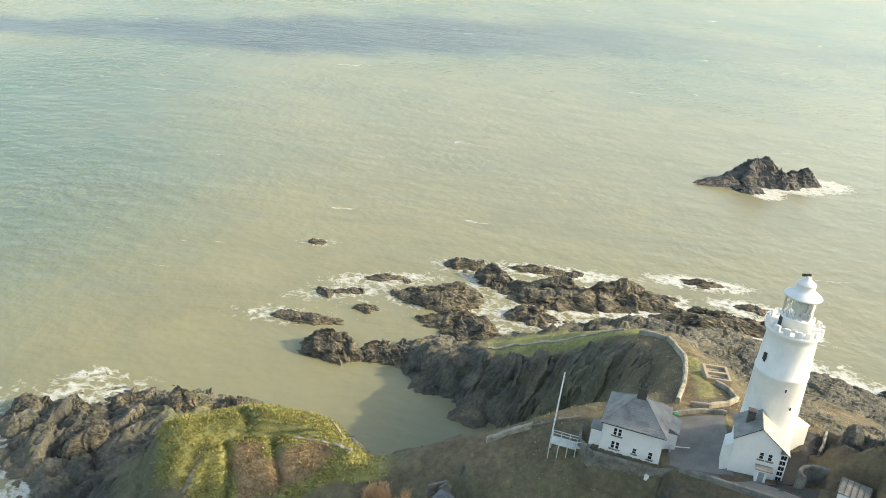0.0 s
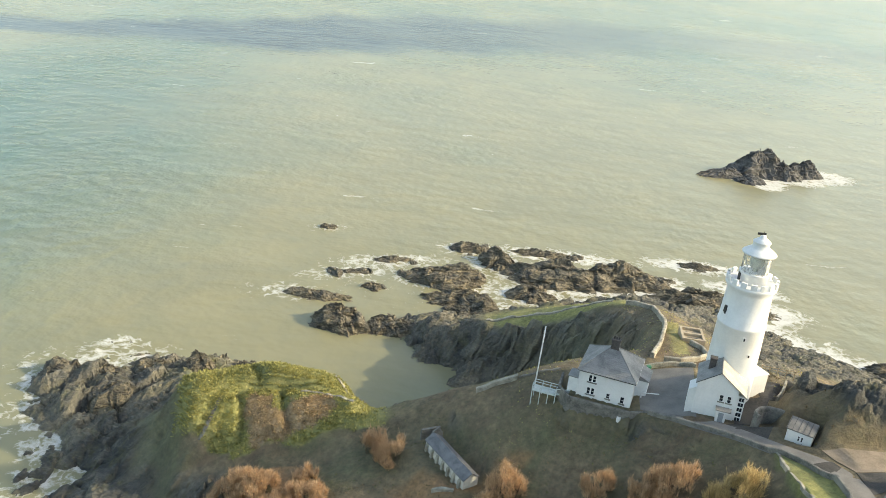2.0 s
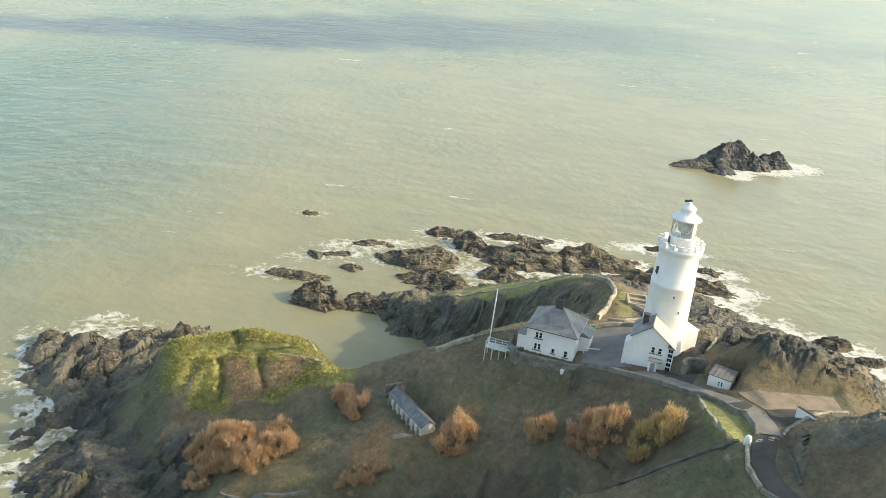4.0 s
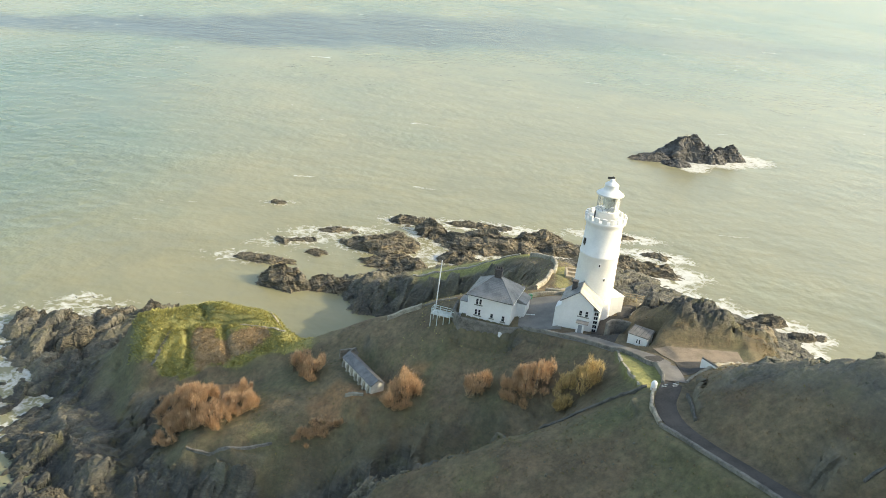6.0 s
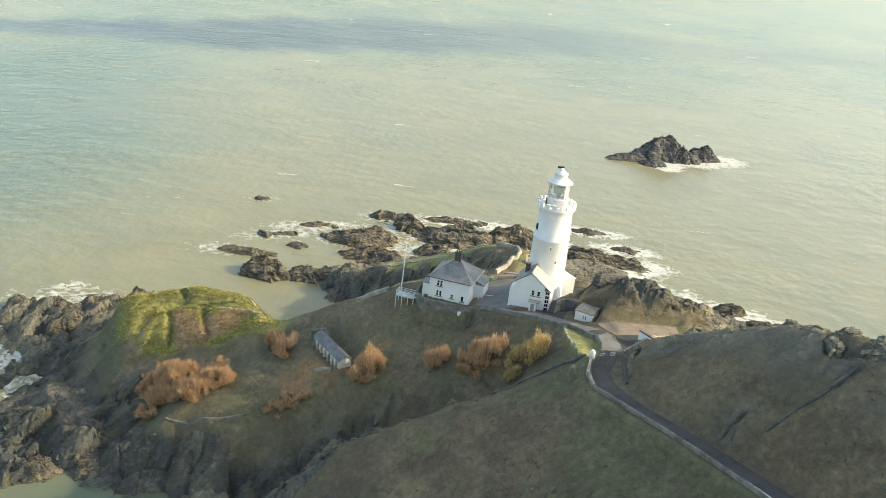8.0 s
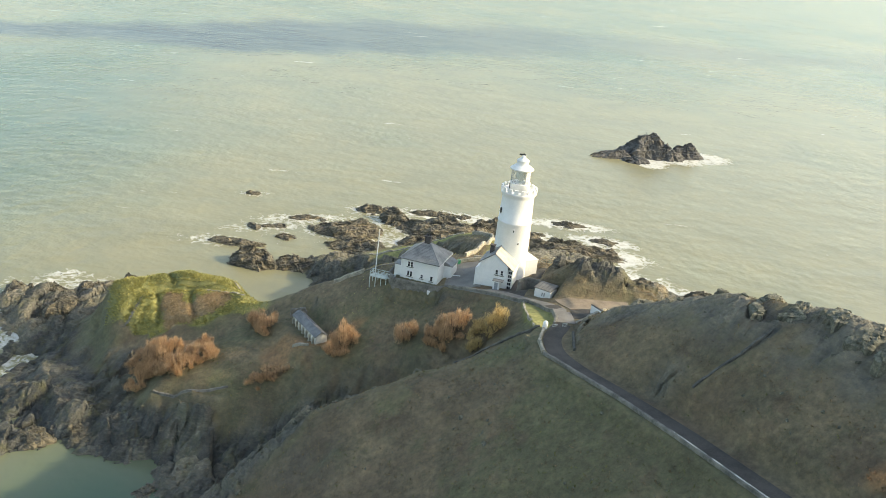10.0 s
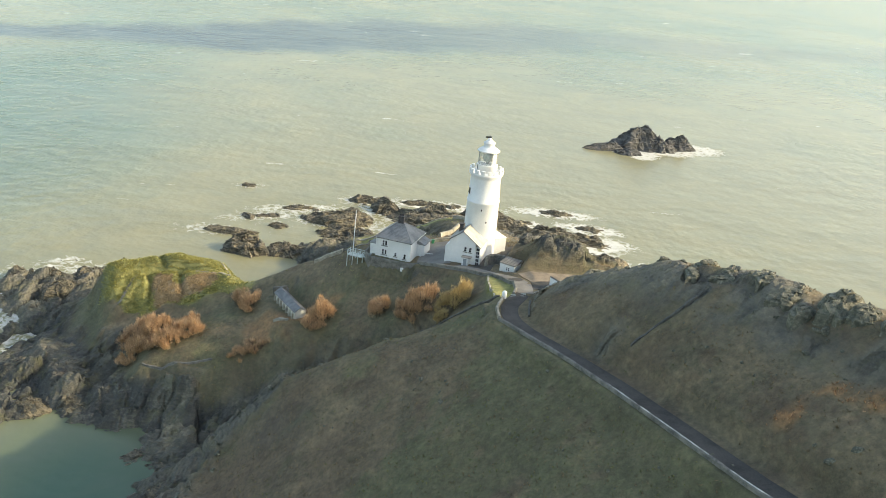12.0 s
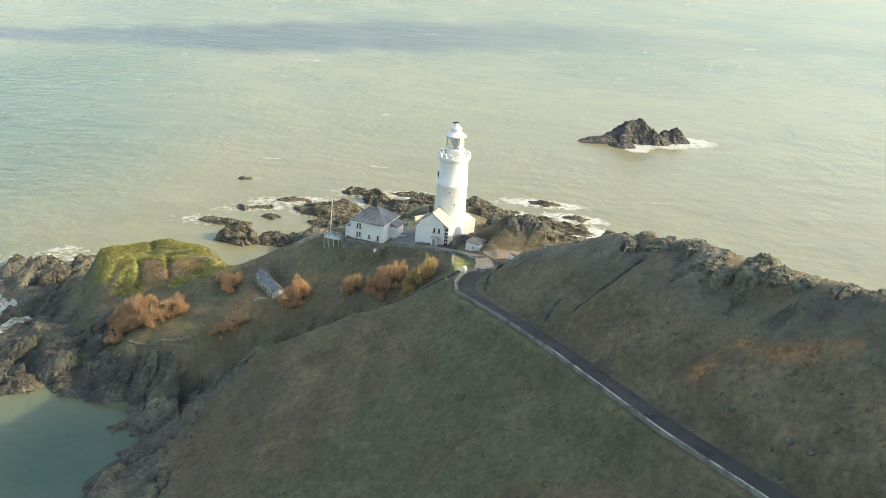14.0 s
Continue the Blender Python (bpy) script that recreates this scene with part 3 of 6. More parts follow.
rusty = (1 - smooth(0.6, 2.6, off_line(X, Y, [(92, 11, 0), (95, 13, 0), (97.5, 12.3, 0), (99.6, 8.6, 0), (103, 4.2, 0), (107.6, 0, 0)])[0] + wild * 3)) * 0.75 * (0.35 + 0.65 * smooth(-0.2, 0.2, fbm(X, Y, 2.5, 3))) + 0.45 * smooth(0.25, 0.6, fbm(X - 30, Y + 12, 12, 4)) * (X < 30) * (Y < 112) * (Y > 84)
withered = 1 - smooth(-0.4, 0.8, off_line(X, Y, [(-24.6, 124.4, 0), (-22.6, 120, 0), (-16, 121.6, 0), (-13, 123.4, 0)])[0] - 3.0 + 1.6 * fbm(X, Y, 3, 3))
green = green * (1 - 0.9 * withered)
covecliff = smooth(14, 22, X) * (1 - smooth(52, 58, X)) * smooth(119, 124, Y) * (1 - smooth(164, 174, Y + (X - 40) * 0.4)) * smooth(3, 9, Z + wild * 6)
# shade painted over the west shore rocks, spared along the sunlit slab
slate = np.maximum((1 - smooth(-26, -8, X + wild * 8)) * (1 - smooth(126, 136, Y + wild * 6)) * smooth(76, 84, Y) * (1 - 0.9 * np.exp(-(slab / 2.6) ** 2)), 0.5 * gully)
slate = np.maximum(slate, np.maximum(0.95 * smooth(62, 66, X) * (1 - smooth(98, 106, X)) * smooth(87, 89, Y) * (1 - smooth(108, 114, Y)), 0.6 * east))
heath = np.clip(0.9 * smooth(64, 66, X) * (1 - smooth(98, 104, X)) * smooth(87, 88.5, Y) * (1 - smooth(106, 112, Y)) + lower * (0.45 + 1.1 * fbm(X + 30, Y - 10, 15, 5, 0.6)), 0, 1)
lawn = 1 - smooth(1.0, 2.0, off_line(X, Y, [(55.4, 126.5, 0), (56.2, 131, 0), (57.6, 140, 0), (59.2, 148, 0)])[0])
# grass of the spur, headland top, bank and court, coloured as if sunlit
sunturf = np.clip(np.maximum(np.maximum(spur, 0.85 * headtop), np.maximum(bank, 0.8 * lawn)) * (1 - 0.9 * withered) * (0.8 + 0.5 * fbm(X, Y + 20, 6, 4)), 0, 1)
jig = STONY * smooth(0.5, 1.5, SLOPE)
ground = grid_mesh("ground", X + jig * (fbm(X + Z, Y - Z, 8, 3) * 0.9 + SHIFT[1][0] * 1.6 + SHIFT[2][0] * 0.9), Y + jig * (fbm(X - Z, Y + Z + 60, 8, 3) * 0.9 + SHIFT[1][1] * 1.6 + SHIFT[2][1] * 0.9), Z, GROUND,
                   (("green", green), ("stony", STONY * (1 - 0.55 * covecliff)), ("rust", rusty), ("tone", TONE), ("sunturf", sunturf), ("heath", heath), ("slate", slate), ("straw", withered)), drop=Z < -6.5, facets=STONY)
tagged(ground, "rocky headland of brown bracken, green turf and bare cliffs", "ground", kind="structure")

# ---- the sea ----
ROCKS = [  # x, y, half length, half width, height, turn
    (-25, 217, 10.5, 3.6, 2.4, -3), (-30, 276, 3.2, 2.0, 1.6, 10), (-18, 237, 5.5, 1.8, 1.2, 20), (-5, 250, 8, 2.2, 1.5, 15),
    (-10, 226.5, 3.4, 2.2, 1.8, 0), (1, 239, 2.4, 1.3, 1.0, 0), (-17, 199.5, 9.5, 6, 6.0, -15), (-3, 199, 8, 5, 5.0, 0),
    (14, 237, 13, 8, 7.0, 5), (18, 222, 11, 5.5, 5.0, -5), (23, 212, 8.5, 5, 5.0, 0), (32, 255, 7, 6, 6.0, -20),
]
ROCKS_EAST = [
    (22, 266, 6, 3.4, 4.0, -5), (50, 268, 12.5, 2.6, 2.0, -2), (50, 246, 16, 9, 8.0, -12), (73, 247, 17, 8, 7.5, 0), (41, 231, 8, 5, 4.5, 0),
    (106, 270, 7.5, 2.4, 2.0, -5), (118, 252, 6, 2.6, 2.0, -10), (104, 237, 20, 7.5, 7.0, -8), (92, 254, 3, 1.6, 1.2, 0),
    (143, 199, 6.5, 3.6, 3.2, -10), (150, 190, 5.5, 3.4, 3.0, 0), (177, 413, 18, 10, 20.0, 8), (160, 404, 16, 6, 5.0, 14), (204, 418, 13, 7, 11, 5), (168, 396, 8, 6, 4.0, 0), (190, 412, 12, 8, 10, 0),
]
sea_x = np.concatenate([-124 - np.geomspace(1, 4400, 50)[::-1], np.arange(-124, 250, 1.6), 250 + np.geomspace(1, 4400, 50)])
sea_y = np.concatenate([-138 - np.geomspace(1, 4400, 40)[::-1], np.arange(-138, 460, 1.6), 460 + np.geomspace(1, 4400, 50)])
SX, SY = np.meshgrid(sea_x, sea_y)
inside = (SX > GX[1]) & (SX < GX[-2]) & (SY > GY[1]) & (SY < GY[-2])
ix = np.clip(((SX - GX[0]) / STEP).round().astype(int), 0, len(GX) - 1)
iy = np.clip(((SY - GY[0]) / STEP).round().astype(int), 0, len(GY) - 1)
deep = np.where(inside, Z[iy, ix], -9.0)
near_rock = np.full(SX.shape, 1e9)
for cx, cy, lx, ly, h, a in ROCKS + ROCKS_EAST:
    c, s = math.cos(radians(a)), math.sin(radians(a))
    u, v = (SX - cx) * c + (SY - cy) * s, -(SX - cx) * s + (SY - cy) * c
    near_rock = np.minimum(near_rock, (np.hypot(u / lx, v / ly) - 1) * min(lx, ly) + (10 * (1 - smooth(-0.4, 0.2, u / lx)) - 5 * smooth(0.0, 0.8, u / lx) if cy > 390 else 2 if lx < 3.3 else 0))
surf = np.maximum(smooth(-5.0, -0.5, deep), 1 - smooth(0, 9, near_rock))
# the swell breaks on the open side, and leaves the coves calm
open_side = np.clip(smooth(120, 175, SX + (SY - 150) * 0.9) + (1 - smooth(-60, -36, SX + (SY - 150) * 0.25)) * smooth(92, 108, SY) + smooth(205, 215, SY), 0, 1)
calm = 1 - smooth(0, 14, np.hypot((SX + 2) / 1.5, (SY - 212)) - 12)
foam = surf * open_side * (1 - calm * 0.6) * (0.68 + 0.2 * smooth(30, 90, SX))
SEA, t, p = nodes_of("sea_water", 0.22)
hue = tex(t, 0.006, 5, 0.6, (1, 0.6, 1))
g = t.nodes.new("ShaderNodeNewGeometry")
sep = t.nodes.new("ShaderNodeSeparateXYZ")
t.links.new(g.outputs["Position"], sep.inputs[0])
teal = sums(t, "ADD", attr(t, "teal"), sums(t, "MULTIPLY_ADD", hue, 1.5, -0.75))
silt = ramp(t, teal, (0.2, (0.258, 0.24, 0.138)), (0.85, (0.108, 0.167, 0.132)), (0.5, (0.195, 0.211, 0.137)))
# dark teal tints the coves and carries the hill's shade
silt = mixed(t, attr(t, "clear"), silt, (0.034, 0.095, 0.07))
streak = t.nodes.new("ShaderNodeTexNoise")
streak.inputs["Scale"].default_value, streak.inputs["Detail"].default_value, streak.inputs["Roughness"].default_value, streak.inputs["Distortion"].default_value = 0.03, 9, 0.66, 0.8
lie_of = t.nodes.new("ShaderNodeMapping")
lie_of.inputs["Scale"].default_value, lie_of.inputs["Rotation"].default_value = (0.7, 1, 1), (0, 0, radians(14))
t.links.new(g.outputs["Position"], lie_of.inputs["Vector"])
t.links.new(lie_of.outputs[0], streak.inputs["Vector"])
silt = mixed(t, ramp(t, streak.outputs[0], (0.42, (0, 0, 0)), (0.62, (0.5, 0.5, 0.5))), silt, mixed(t, 0.5, silt, (0.14, 0.15, 0.11)))
# the band darkens the water colour as a passing cloud would
shadeband = sums(t, "MULTIPLY", attr(t, "band"), 0.95)
silt = mixed(t, shadeband, silt, (0.05, 0.066, 0.084))
froth = tex(t, 0.3, 9, 0.74)
vor = t.nodes.new("ShaderNodeTexVoronoi")
vor.feature = "DISTANCE_TO_EDGE"
vor.inputs["Scale"].default_value = 0.34
warp = t.nodes.new("ShaderNodeVectorMath")
warp.operation = "MULTIPLY_ADD"
wob = t.nodes.new("ShaderNodeTexNoise")
wob.inputs["Scale"].default_value, wob.inputs["Detail"].default_value = 0.25, 5
t.links.new(g.outputs["Position"], wob.inputs["Vector"])
t.links.new(wob.outputs["Color"], warp.inputs[0])
warp.inputs[1].default_value = (9, 9, 0)
t.links.new(g.outputs["Position"], warp.inputs[2])
t.links.new(warp.outputs[0], vor.inputs["Vector"])
net = sums(t, "MULTIPLY_ADD", vor.outputs["Distance"], -3.0, 0.75)
lace = sums(t, "ADD", sums(t, "MULTIPLY_ADD", froth, 2.4, -1.35), sums(t, "MULTIPLY", net, 0.55))
lace = sums(t, "ADD", lace, sums(t, "MULTIPLY_ADD", attr(t, "foam"), 1.3, -0.74))
lace = ramp(t, lace, (0.02, (0, 0, 0)), (0.45, (1, 1, 1)))
white = tex(t, 0.05, 7, 0.68, (0.3, 1, 1))
caps = ramp(t, white, (0.665, (0, 0, 0)), (0.71, (0.8, 0.8, 0.8)))
caps = mixed(t, ramp(t, tex(t, 0.6, 6, 0.7, (0.5, 1, 1)), (0.42, (0, 0, 0)), (0.6, (1, 1, 1))), (0.0, 0.0, 0.0), caps)
lace = mixed(t, 1.0, lace, caps, "LIGHTEN")
t.links.new(mixed(t, lace, silt, (0.56, 0.56, 0.52)), p.inputs["Base Color"])
t.links.new(sums(t, "MULTIPLY_ADD", lace, 0.6, 0.25), p.inputs["Roughness"])
p.inputs["IOR"].default_value = 1.33
b = t.nodes.new("ShaderNodeBump")
b.inputs["Strength"].default_value, b.inputs["Distance"].default_value = 1.0, 0.34
gusts = ramp(t, tex(t, 0.012, 4, 0.6), (0.4, (0.35, 0.35, 0.35)), (0.62, (1.3, 1.3, 1.3)))
chop = sums(t, "MULTIPLY", sums(t, "MULTIPLY_ADD", teal, 3.4, 0.5), gusts)
swell = sums(t, "ADD", sums(t, "MULTIPLY", tex(t, 0.16, 3, 0.5, (0.95, 0.9, 1)), chop), sums(t, "MULTIPLY", tex(t, 0.035, 4, 0.58, (0.8, 1, 1)), 3.2))
t.links.new(swell, b.inputs["Height"])
t.links.new(b.outputs[0], p.inputs["Normal"])
# cloud shadow painted on the far sea: a line in plan with half widths
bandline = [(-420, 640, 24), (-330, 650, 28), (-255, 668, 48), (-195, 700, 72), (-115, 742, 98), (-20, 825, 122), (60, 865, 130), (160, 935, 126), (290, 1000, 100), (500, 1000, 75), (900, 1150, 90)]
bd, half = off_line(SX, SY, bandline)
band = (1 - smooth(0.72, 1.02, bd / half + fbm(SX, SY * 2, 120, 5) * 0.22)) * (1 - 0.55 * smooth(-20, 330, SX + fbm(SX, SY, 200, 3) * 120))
tealy = np.exp(-((SX + 215) / 130) ** 2 - ((SY - 360) / 240) ** 2) * 0.95 + 0.42 * smooth(430, 800, SY) + 0.12
# greener cove water; the near cove's tint also holds the hill's shade
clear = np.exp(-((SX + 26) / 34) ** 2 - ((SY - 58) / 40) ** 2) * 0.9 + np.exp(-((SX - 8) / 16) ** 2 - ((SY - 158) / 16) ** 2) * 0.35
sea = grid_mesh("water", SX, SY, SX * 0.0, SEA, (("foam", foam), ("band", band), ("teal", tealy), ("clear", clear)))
tagged(sea, "silty pale green sea with small waves and white surf", "sea", kind="structure")

# ---- makers ----


def part(name, bm, material, parent=None, label=""):
    me = bpy.data.meshes.new(name)
    bmesh.ops.recalc_face_normals(bm, faces=bm.faces)
    bm.to_mesh(me)
    bm.free()
    me.materials.append(material)
    ob = new(name, me)
    ob.parent = parent
    return tagged(ob, label)


def thing(name, m, label, category, group="", kind=""):
    ob = new(name)
    ob.empty_display_size = 0.5
    ob.matrix_world = m
    return tagged(ob, label, category, group, kind)


def hull(*corners):
    """A solid from eight corners: four below, four above, in turn."""
    bm = bmesh.new()
    v = [bm.verts.new(c) for c in corners]
    for f in ((0, 1, 2, 3), (4, 5, 6, 7), (0, 1, 5, 4), (1, 2, 6, 5), (2, 3, 7, 6), (3, 0, 4, 7)):
        bm.faces.new([v[i] for i in f])
    return bm


def box(x0, y0, z0, x1, y1, z1, bevel=0.0, into=None):
    bm = hull((x0, y0, z0), (x1, y0, z0), (x1, y1, z0), (x0, y1, z0), (x0, y0, z1), (x1, y0, z1), (x1, y1, z1), (x0, y1, z1))
    if bevel:
        bmesh.ops.bevel(bm, geom=bm.edges[:], offset=bevel, segments=2, affect="EDGES", profile=0.5)
    if into is not None:
        me = bpy.data.meshes.new("piece")
        bm.to_mesh(me)
        bm.free()
        into.from_mesh(me)
        bpy.data.meshes.remove(me)
        return into
    return bm


def prism(outline, y0, y1):
    """A solid with the outline (x, z) between two depths."""
    bm = bmesh.new()
    a = [bm.verts.new((x, y0, z)) for x, z in outline]
    b = [bm.verts.new((x, y1, z)) for x, z in outline]
    bm.faces.new(a)
    bm.faces.new(b)
    for i in range(len(a)):
        j = (i + 1) % len(a)
        bm.faces.new((a[i], a[j], b[j], b[i]))
    return bm


def lathe(profile, seg=48, turn0=0.0):
    bm = bmesh.new()
    rings = []
    for r, z in profile:
        rings.append([bm.verts.new((r * math.cos(turn0 + 2 * math.pi * i / seg), r * math.sin(turn0 + 2 * math.pi * i / seg), z)) for i in range(seg)])
    for a, b in zip(rings, rings[1:]):
        for i in range(seg):
            j = (i + 1) % seg
            bm.faces.new((a[i], a[j], b[j], b[i]))
    bm.faces.new(rings[0])
    bm.faces.new(rings[-1])
    for f in bm.faces:
        f.smooth = len(f.verts) == 4
    return bm


def rod(a, b, r=0.04, seg=8):
    a, b = Vector(a), Vector(b)
    bm = bmesh.new()
    bmesh.ops.create_cone(bm, cap_ends=True, segments=seg, radius1=r, radius2=r, depth=(b - a).length)
    bm.transform(Matrix.Translation((a + b) / 2) @ (b - a).to_track_quat("Z", "Y").to_matrix().to_4x4())
    return bm


def drape(name, line, half, material, up=0.05, label="", category="", thick=0.12, step=1.2):
    """A band of paving along a line in plan."""
    way = [Vector(p) for p in line]
    pts3 = []
    for a, b in zip(way, way[1:]):
        k = max(1, round((b - a).length / step))
        pts3 += [a.lerp(b, i / k) for i in range(k)]
    pts3.append(way[-1])
    for _ in range(6):
        pts3 = [pts3[0]] + [(pts3[i - 1] + pts3[i] * 2 + pts3[i + 1]) / 4 for i in range(1, len(pts3) - 1)] + [pts3[-1]]
    bm = bmesh.new()
    rows = []
    for i, q in enumerate(pts3):
        d = (pts3[min(i + 1, len(pts3) - 1)] - pts3[max(i - 1, 0)]).normalized()
        s = Vector((d.y, -d.x, 0)).normalized() * half
        rows.append([bm.verts.new(q + s * k + Vector((0, 0, up - 0.05 * abs(k)))) for k in (-1, -0.5, 0, 0.5, 1)] + [bm.verts.new(q + s * k + Vector((0, 0, up - thick))) for k in (1, -1)])
    for a, b in zip(rows, rows[1:]):
        for i in range(7):
            bm.faces.new((a[i], a[(i + 1) % 7], b[(i + 1) % 7], b[i]))
    return tagged(part(name, bm, material), label, category, kind="structure")


def wall_line(name, line, high, thick, material, label, category="wall", jag=0.08, step=0.8, sink=0.6, seed=1):
    """A rough stone wall along a line in plan, on the ground unless the line gives heights."""
    rnd = random.Random(seed)
    way = []
    for a, b in zip(line, line[1:]):
        k = max(1, round(math.dist(a[:2], b[:2]) / step))
        way += [[a[c] + (b[c] - a[c]) * i / k for c in range(len(a))] for i in range(k)]
    way.append(list(line[-1]))
    bm = bmesh.new()
    rows = []
    for i, q in enumerate(way):
        a, b = way[max(i - 1, 0)], way[min(i + 1, len(way) - 1)]
        d = Vector((b[0] - a[0], b[1] - a[1], 0)).normalized()
        s = Vector((d.y, -d.x, 0)) * thick / 2
        z = q[2] if len(q) > 2 else ground_at(q[0], q[1])
        o = Vector((q[0], q[1], z))
        top = high + rnd.uniform(-jag, jag)
        w = 1 + rnd.uniform(-jag, jag) * 1.2
        rows.append([bm.verts.new(o + s * k * w + Vector((0, 0, h))) for k, h in ((1.15, -sink), (1, top * 0.85), (0.6, top), (-0.6, top), (-1, top * 0.85), (-1.15, -sink))])
    for a, b in zip(rows, rows[1:]):
        for i in range(5):
            bm.faces.new((a[i], a[i + 1], b[i + 1], b[i]))
    bm.faces.new(rows[0])
    bm.faces.new(rows[-1])
    return tagged(part(name, bm, material), label, category)


# ---- paving ----
DARKSTONE = mat("dark_stone", (0.045, 0.045, 0.042), (0.13, 0.125, 0.11), 0.6, 4.0, 0.9, 0.6)
drape("road", ROAD, 1.7, TARMAC, 0.06, "dark tarmac lane along the hillside", "road")
drape("pavement", LANE, 2.0, YARD, 0.09, "grey surfaced lane to the lighthouse", "lane")


def paved_patch(name, a, b, c, d, material, label, category, n=12):
    """Paving laid over the ground between four corners in plan."""
    bm = bmesh.new()
    a, b, c, d = (Vector(q) for q in (a, b, c, d))
    rows = []
    for i in range(n + 1):
        row = []
        for j in range(n + 1):
            q = a.lerp(b, i / n).lerp(d.lerp(c, i / n), j / n)
            row.append((q.x, q.y, ground_at(q.x, q.y)))
        rows.append(row)
    top = [[bm.verts.new((x, y, z + 0.09)) for x, y, z in row] for row in rows]
    for i in range(n):
        for j in range(n):
            bm.faces.new((top[i][j], top[i + 1][j], top[i + 1][j + 1], top[i][j + 1]))
    edge = bmesh.ops.extrude_edge_only(bm, edges=[e for e in bm.edges if e.is_boundary])
    for v in edge["geom"]:
        if isinstance(v, bmesh.types.BMVert):
            v.co.z -= 0.4
    return tagged(part(name, bm, material), label, category, kind="structure")


GRAVEL = mat("buff_gravel", (0.16, 0.128, 0.092), (0.27, 0.215, 0.16), 0.3, 5.0, 0.95, 0.2)
paved_patch("pavement", (64.8, 87.2), (80.5, 87.2), (80.2, 82.0), (67.2, 81.6), GRAVEL, "buff gravel parking place", "parking place", 26)
paved_patch("pavement", (67.0, 81.4), (73.4, 81.7), (72.4, 78.6), (66.8, 75.8), TARMAC, "dark tarmac apron beside the parking place", "apron")
paved_patch("pavement", (52.6, 97.2), (58.2, 91.0), (61.0, 95.2), (57.0, 97.8), TARMAC, "dark tarmac forecourt before the cottage and shed", "forecourt")
paved_patch("pavement", (42.6, 104.0), (50.4, 99.6), (54.4, 116.2), (44.6, 117.0), YARD, "grey gravelled yard between the houses", "yard")
paved_patch("pavement", (56.0, 98.0), (59.8, 97.6), (64.5, 106.0), (59.0, 106.6), TARMAC, "grey gravelled strip by the cottage", "yard")
paved_patch("pavement", (62.8, 105.2), (66.0, 105.6), (68.4, 110.6), (63.6, 111.6), TARMAC, "dark paved terrace by the tower", "terrace")

# ---- rocks in the sea ----
# isle rock with the dark of its shaded side in the colour
SHADEROCK = mat("shaded_isle_rock", (0.04, 0.04, 0.04), (0.115, 0.11, 0.103), 0.2, 0.9, 0.85, 0.5, mid=(0.07, 0.069, 0.066))


def sea_rock(x, y, lx, ly, h, a, seed, rings=30, seg=84, base=0.0, label="", stuff=None):
    rnd = np.random.RandomState(seed)
    ph = rnd.rand(8) * 100
    ang = np.linspace(0, 2 * math.pi, seg, endpoint=False)
    edge = 1 + 0.5 * fbm(np.cos(ang) * 2 + ph[0], np.sin(ang) * 2 + ph[1], 0.8, 5, 0.65)
    r = np.linspace(0.02, 1.12, rings)
    R, A = np.meshgrid(r, ang, indexing="ij")
    px, py = R * np.cos(A) * lx * edge[None, :], R * np.sin(A) * ly * edge[None, :]
    dome = np.clip(1 - R ** (1.5 if h > 8.2 else 3.0), -0.35, 1)
    skew = 1 + 0.35 * np.sin(A + ph[2]) * R
    size = max(2.4, min(lx, ly) * 0.8)
    broad = 0.5 + 0.5 * fbm(px * 0.6 + ph[3], py + ph[4], size * 1.3, 3)
    rough = crag(px * 0.5 + ph[4], py + ph[3], size * 0.55, 5)
    z = h * dome * skew * (0.15 + 0.75 * broad + 0.4 * (rough - 0.4))
    for part_size, lift, lean in ((size * 0.9, 0.3, 0.4), (size * 0.4, 0.16, 0.5)):
        value, tx, ty, dx, dy, rim = blocks(px * 0.8 + ph[5] + 0.3 * py, py + ph[6] + 0.25 * fbm(px, py, part_size, 2) * part_size, part_size, seed + 7)
        z = z + np.clip(dome * 3, 0, 1) * (0.75 if y > 390 else 1) * (h ** 0.8 * lift * (value - 0.45) + lean * (tx * dx + (ty + 0.15) * dy) * min(1, h / part_size) - 0.2 * lift * h * np.exp(-(rim / (0.1 * part_size)) ** 2))
    ledge = max(0.5, h * 0.12)
    z = z * 0.6 + np.floor(z / ledge + 0.35 * rough) * ledge * 0.4 - 0.1
    z = np.where(R > 1.05, -2.5, z)
    px = px + fbm(px + z * 1.5 + ph[5], py - z, size * 0.45, 4) * size * 0.22
    py = py + fbm(px - z * 1.5 + ph[6], py + z, size * 0.45, 4) * size * 0.22
    bm = bmesh.new()
    ring = [[bm.verts.new((px[i, j], py[i, j], z[i, j])) for j in range(seg)] for i in range(rings)]
    for p0, p1 in zip(ring, ring[1:]):
        for j in range(seg):
            bm.faces.new((p0[j], p0[(j + 1) % seg], p1[(j + 1) % seg], p1[j]))
    bm.faces.new(ring[0])
    ob = part("sea_rock", bm, stuff or (SHADEROCK if y > 390 else ROCK))
    ob.matrix_world = pose(x, y, base, 0, 0, a)
    if label:
        return tagged(ob, label, "crag", "crags of the shore")
    size_word = "large craggy dark rock" if h > 5.5 else "low dark rock" if h < 2.5 else "dark craggy rock"
    return tagged(ob, size_word + " rising from the surf", "rock", "rocks in the sea")


for i, r in enumerate(ROCKS + ROCKS_EAST):
    sea_rock(*r, seed=i + 3)
